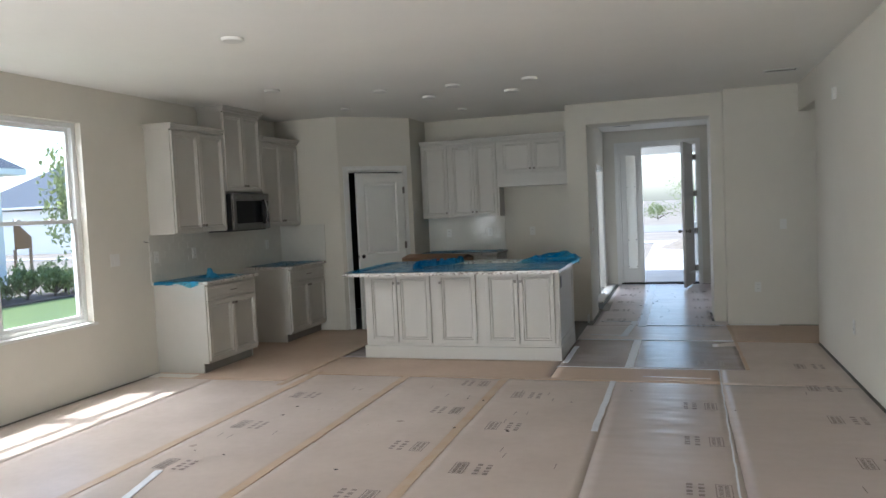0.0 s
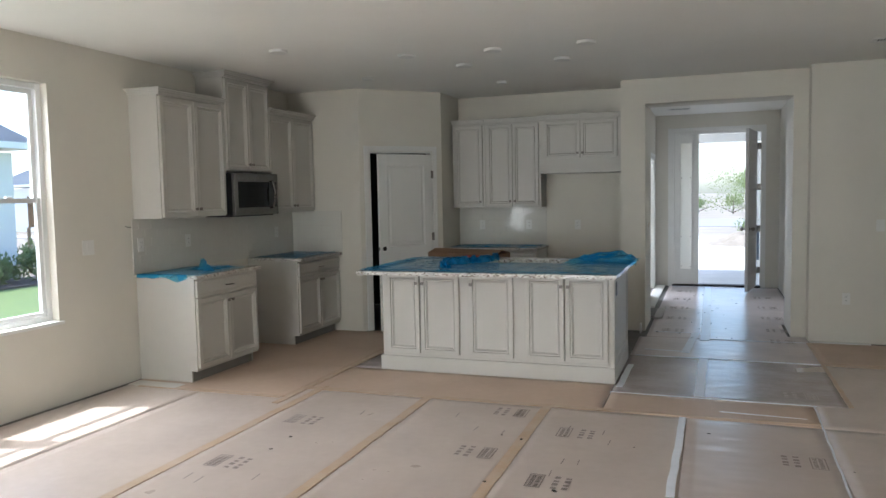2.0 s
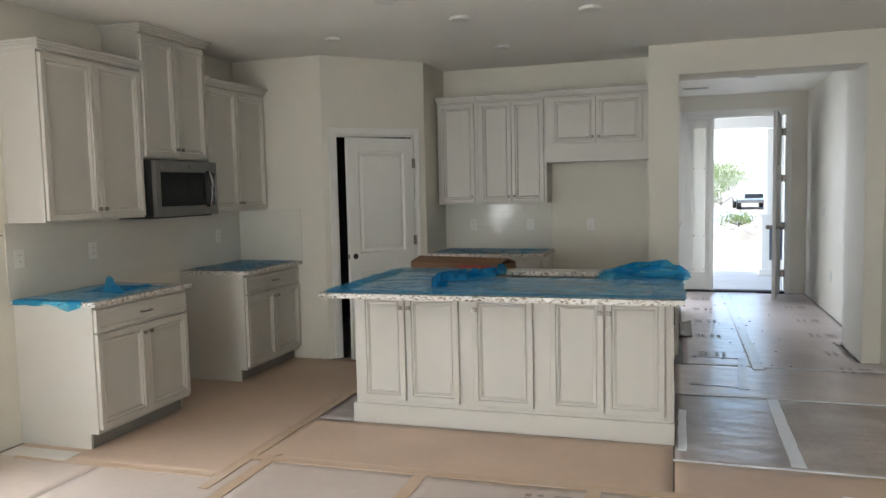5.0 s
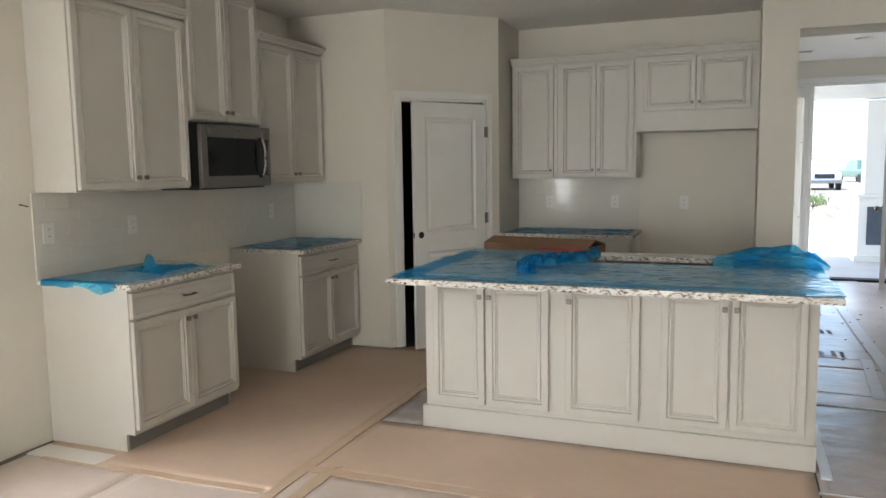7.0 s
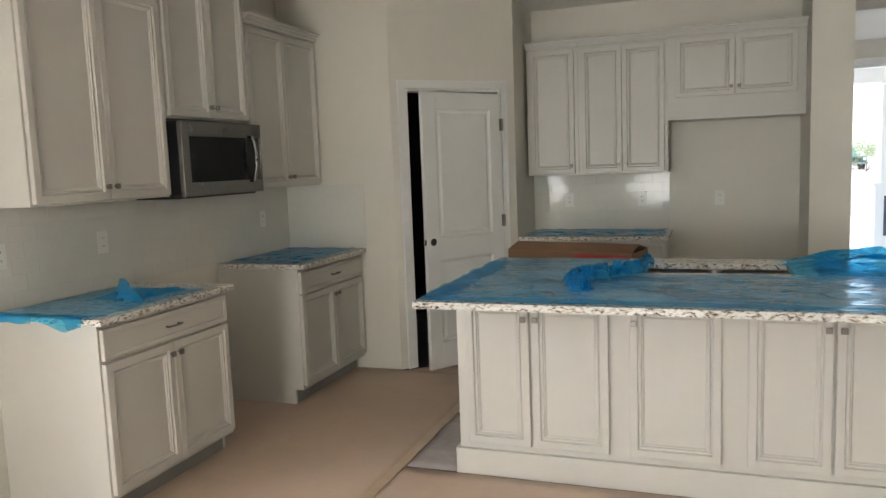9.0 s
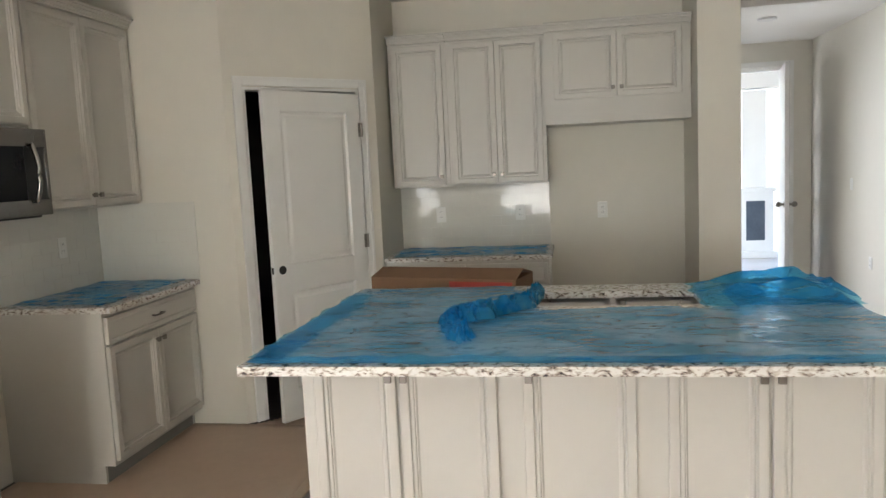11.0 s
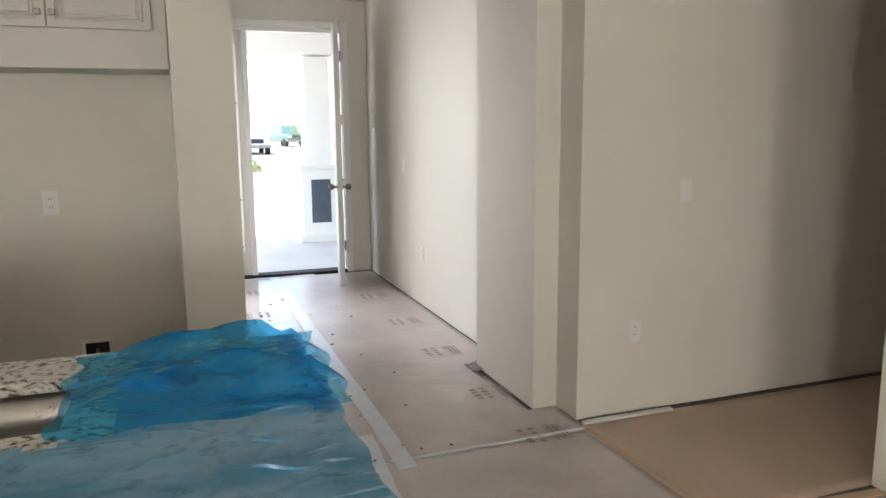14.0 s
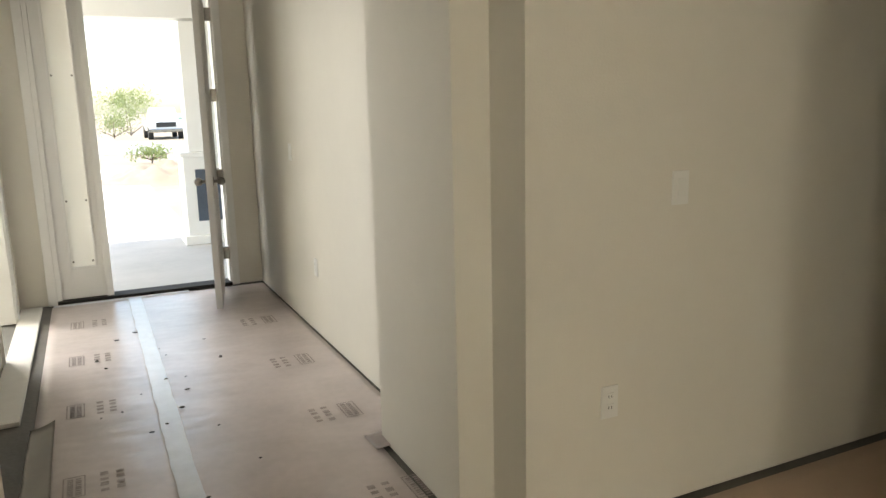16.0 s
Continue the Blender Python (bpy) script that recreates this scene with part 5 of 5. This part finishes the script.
def shrub(x, y, z, r, h, n, seed, name="shrub", label="dense green garden shrub", trunk=0.0):
    rng = random.Random(seed)
    t = thing(name, pose(x, y, z), label, "tree" if trunk else "shrub")
    bm = bmesh.new()
    for k in range(n):
        a, e = rng.uniform(0, 2 * math.pi), rng.uniform(-0.9, 1.0)
        rr = (rng.random() ** 0.4) * (0.75 + 0.35 * math.sin(a * 3 + seed))
        c = Vector((math.cos(a) * r * rr * math.sqrt(1 - min(e * e, 0.95)), math.sin(a) * r * rr * math.sqrt(1 - min(e * e, 0.95)), trunk + h * (0.5 + 0.5 * e * rr)))
        s = rng.uniform(0.03, 0.075) * (1.4 if trunk else 1.0)
        m = Matrix.Translation(c) @ Euler((rng.uniform(0, 3), rng.uniform(0, 3), rng.uniform(0, 3))).to_matrix().to_4x4()
        q = [bm.verts.new(m @ Vector(p)) for p in ((-s, 0, 0), (0, -s * 0.5, s * 0.2), (s, 0, 0), (0, s * 0.5, s * 0.2))]
        bm.faces.new(q)
    part("crown", bm, LEAF, t)
    bm = bmesh.new()
    top = trunk + h * 0.6
    cyl(bm, (0, 0, 0), (0.03, 0.02, top), 0.05 if trunk else 0.03, 0.012, 8)
    for k in range(7):
        a = k * 2.4
        z0 = trunk + (top - trunk) * (k / 8) if trunk else 0.1
        cyl(bm, (0.01, 0.01, z0), (math.cos(a) * r * 0.7, math.sin(a) * r * 0.7, z0 + h * 0.3), 0.018, 0.006, 6)
    part("trunk", bm, BARK, t)
    return t


for k, (x, y, r, h) in enumerate(((1.0, 60, 1.6, 1.9), (-1.5, 62, 1.4, 1.6), (2.2, 64, 2.0, 3.2), (8.8, 66, 2.5, 3.0))):
    shrub(x, y, -0.2, r, h, 1400, 50 + k)
shrub(1.2, 34.0, -0.2, 0.8, 0.7, 500, 61, label="low yellow-green shrub by the pavement")
shrub(3.4, 92, -0.2, 4.6, 4.2, 4200, 62, "tree", "broad green tree beyond the street", 0.8)

# ---- outside, window side ----
def siding_wall(bm, x0, x1, y0, y1, z0, z1, course=0.18):
    n = int((z1 - z0) / course)
    for k in range(n):
        a = z0 + k * course
        b = min(a + course, z1)
        box(bm, x0 - (0.012 if k % 2 else 0.0), x1 + (0.012 if k % 2 else 0.0), y0, y1, a, b)
    return bm


def hip_roof(x0, x1, y0, y1, z, h):
    bm = bmesh.new()
    cx = (x0 + x1) / 2
    d = (x1 - x0) / 2
    v = [bm.verts.new(c) for c in ((x0, y0, z), (x1, y0, z), (x1, y1, z), (x0, y1, z), (cx, y0 + d, z + h), (cx, y1 - d, z + h))]
    for f in ((0, 3, 2, 1), (0, 1, 4), (1, 2, 5, 4), (2, 3, 5), (3, 0, 4, 5)):
        bm.faces.new([v[i] for i in f])
    return bm


def neighbour(m, w, d, h, rh, label, windows=()):
    """A one-storey house, x -w..0 and y -d..0, its near corner at the origin."""
    hs = thing("house", m, label, "house", "neighbour houses")
    part("wall", siding_wall(bmesh.new(), -w, 0, -d, 0, 0, h), SIDING, hs, "white lap siding")
    part("roof", hip_roof(-w - 0.4, 0.4, -d - 0.4, 0.4, h + 0.14, rh), SHINGLE, hs, "blue-grey shingle roof")
    part("fascia", bx(-w - 0.4, 0.4, -d - 0.4, 0.4, h, h + 0.14), TRIM, hs)
    for y in windows:
        wn = part("window", bx(0.013, 0.05, y - 0.45, y + 0.45, 0.9, 2.1), TRIM, hs)
        part("pane", bx(0.051, 0.055, y - 0.38, y + 0.38, 0.97, 2.03), BGLASS, wn)
    return hs


neighbour(pose(-15.2, 14.25, -0.2), 11, 19, 2.96, 4.6, "white sided neighbour house with blue-grey hip roof", (-11.5,))
neighbour(pose(-34.0, 46.0, -0.2), 9, 9, 2.8, 3.2, "pale neighbour house farther along the lawn", (-2.5,))
neighbour(pose(-46.0, 62.0, -0.2), 10, 12, 2.8, 3.4, "distant pale house with grey roof", (-3,))
structure("planting_bed", bx(-15.15, -13.7, -6, 22, -0.2, -0.13), MULCH, "dark mulch planting bed by the neighbour house")
for k in range(22):
    y = 2.0 + k * 0.66
    shrub(-14.25 + 0.2 * math.sin(k * 2.1), y, -0.15, 0.58 + 0.1 * math.sin(k), 0.82 + 0.2 * math.cos(k * 1.7), 760, 100 + k)
shrub(-14.6, 15.9, -0.15, 0.95, 3.2, 1700, 130, "tree", "slender young green tree beside the neighbour house", 0.8)
kiosk = thing("wooden_sign", pose(-16.6, 16.1, -0.2, 0, 0, 20), "raw timber gabled sign board on posts outdoors", "sign")
bm = bmesh.new()
vs = [bm.verts.new(c) for c in ((0, -0.45, 1.15), (0, 0.45, 1.15), (0, 0.45, 1.45), (0, -0.45, 1.95))]
f = bm.faces.new(vs)
bmesh.ops.solidify(bm, geom=[f], thickness=0.05)
part("board", bm, WOOD, kiosk)
for y in (-0.4, 0.4):
    part("post", bx(-0.05, 0.0, y - 0.04, y + 0.04, 0, 1.15), WOOD, kiosk)
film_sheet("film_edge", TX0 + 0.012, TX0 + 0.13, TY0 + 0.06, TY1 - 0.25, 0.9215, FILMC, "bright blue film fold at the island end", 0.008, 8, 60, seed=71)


def film_hem(x0, x1, y, z, label, seed):
    """Film folded over a worktop edge, hanging in an uneven hem."""
    bm = bmesh.new()
    rows = []
    n = 40
    for i in range(n + 1):
        u = i / n
        x = x0 + (x1 - x0) * u
        w = noise.noise(Vector((x * 9, seed, 0)))
        deep = 0.022 + 0.016 * w + 0.028 * max(0.0, 1 - abs(u - 0.82) / 0.17)
        rows.append([bm.verts.new((x, y + 0.06 + 0.02 * w, z + 0.003)), bm.verts.new((x, y, z + 0.005 + 0.002 * w)), bm.verts.new((x, y - 0.007, z - 0.004)), bm.verts.new((x + 0.004 * w, y - 0.011 - 0.006 * w, z - 0.004 - deep))])
    for a, b in zip(rows, rows[1:]):
        for k in range(3):
            bm.faces.new((a[k], b[k], b[k + 1], a[k + 1]))
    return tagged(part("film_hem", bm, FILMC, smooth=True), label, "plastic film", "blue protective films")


hang = film_hem(0.0, 0.55, 0.0, 0.0, "crinkled blue film hanging over the island end", 8.1)
hang.matrix_world = pose(TX1 + 0.004, 8.22, 0.918, 0, 0, 90)
film_hem(XW + 0.04, XW + 0.56, C1 - 0.031, 0.916, "blue film hem hanging over the worktop edge", 3.3)
bm = bmesh.new()
grid = []
for i in range(9):
    u = i / 8
    grid.append([bm.verts.new((XW + 0.36 + 0.17 * u + 0.02 * v * math.sin(u * 7), C1 + 0.36 - 0.04 * u + 0.05 * v, 0.918 + 0.10 * v * (1 - u) ** 0.7 + 0.012 * v * math.sin(u * 11))) for v in (0.0, 0.35, 0.7, 1.0)])
for a, b in zip(grid, grid[1:]):
    for k in range(3):
        bm.faces.new((a[k], b[k], b[k + 1], a[k + 1]))
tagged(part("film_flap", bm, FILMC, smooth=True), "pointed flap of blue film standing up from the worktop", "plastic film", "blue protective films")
wb = thing("water_supply_box", pose(-1.79, YB, 0.40), "white recessed water supply box low behind the fridge space", "valve box")
for a in ((-0.075, 0.075, 0.045, 0.065), (-0.075, 0.075, -0.065, -0.045), (-0.075, -0.055, -0.045, 0.045), (0.055, 0.075, -0.045, 0.045)):
    part("frame_bar", bx(a[0], a[1], -0.007, -0.0005, a[2], a[3], bevel=0.0015), PLATE, wb)
# flat dark plate painted in place of the recess's shade
part("recess", bx(-0.055, 0.055, -0.003, -0.0008, -0.045, 0.045), DARK, wb, "dark plate painted as the shade of the recess")
part("valve", cyl(bmesh.new(), (0.0, -0.004, -0.04), (0.0, -0.004, 0.012), 0.009, 0.009, 10), NICKEL, wb, "small metal valve")

mound = bmesh.new()
bmesh.ops.create_grid(mound, x_segments=24, y_segments=24, size=1.0)
for v in mound.verts:
    r = v.co.length
    v.co.z = max(0.0, 0.55 * (1 - r * r)) * (0.7 + 0.6 * noise.noise(v.co * 4.0)) - 0.01
    v.co.x, v.co.y = v.co.x * 1.6, v.co.y * 1.2
mob = tagged(part("dirt_mound", mound, DIRT, smooth=True), "low mound of bare sandy dirt in the front yard", "dirt mound")
mob.matrix_world = pose(0.9, 27.0, -0.2)
rng = random.Random(5)
for k in range(30):
    sh = main[rng.choice((2, 3, 4, 4, 5, 6))]
    x = {main[2]: -2.9, main[3]: -1.95, main[4]: -1.0, main[5]: -0.2, main[6]: 0.75}[sh] + rng.uniform(-0.3, 0.3)
    d = part("printed_dash", bx(-0.003, 0.003, -0.045, 0.045, 0, 0.0004), PRINT, sh)
    d.matrix_basis = pose(x, rng.uniform(2.5, 6.7), 0.0045, 0, 0, rng.uniform(-4, 4))
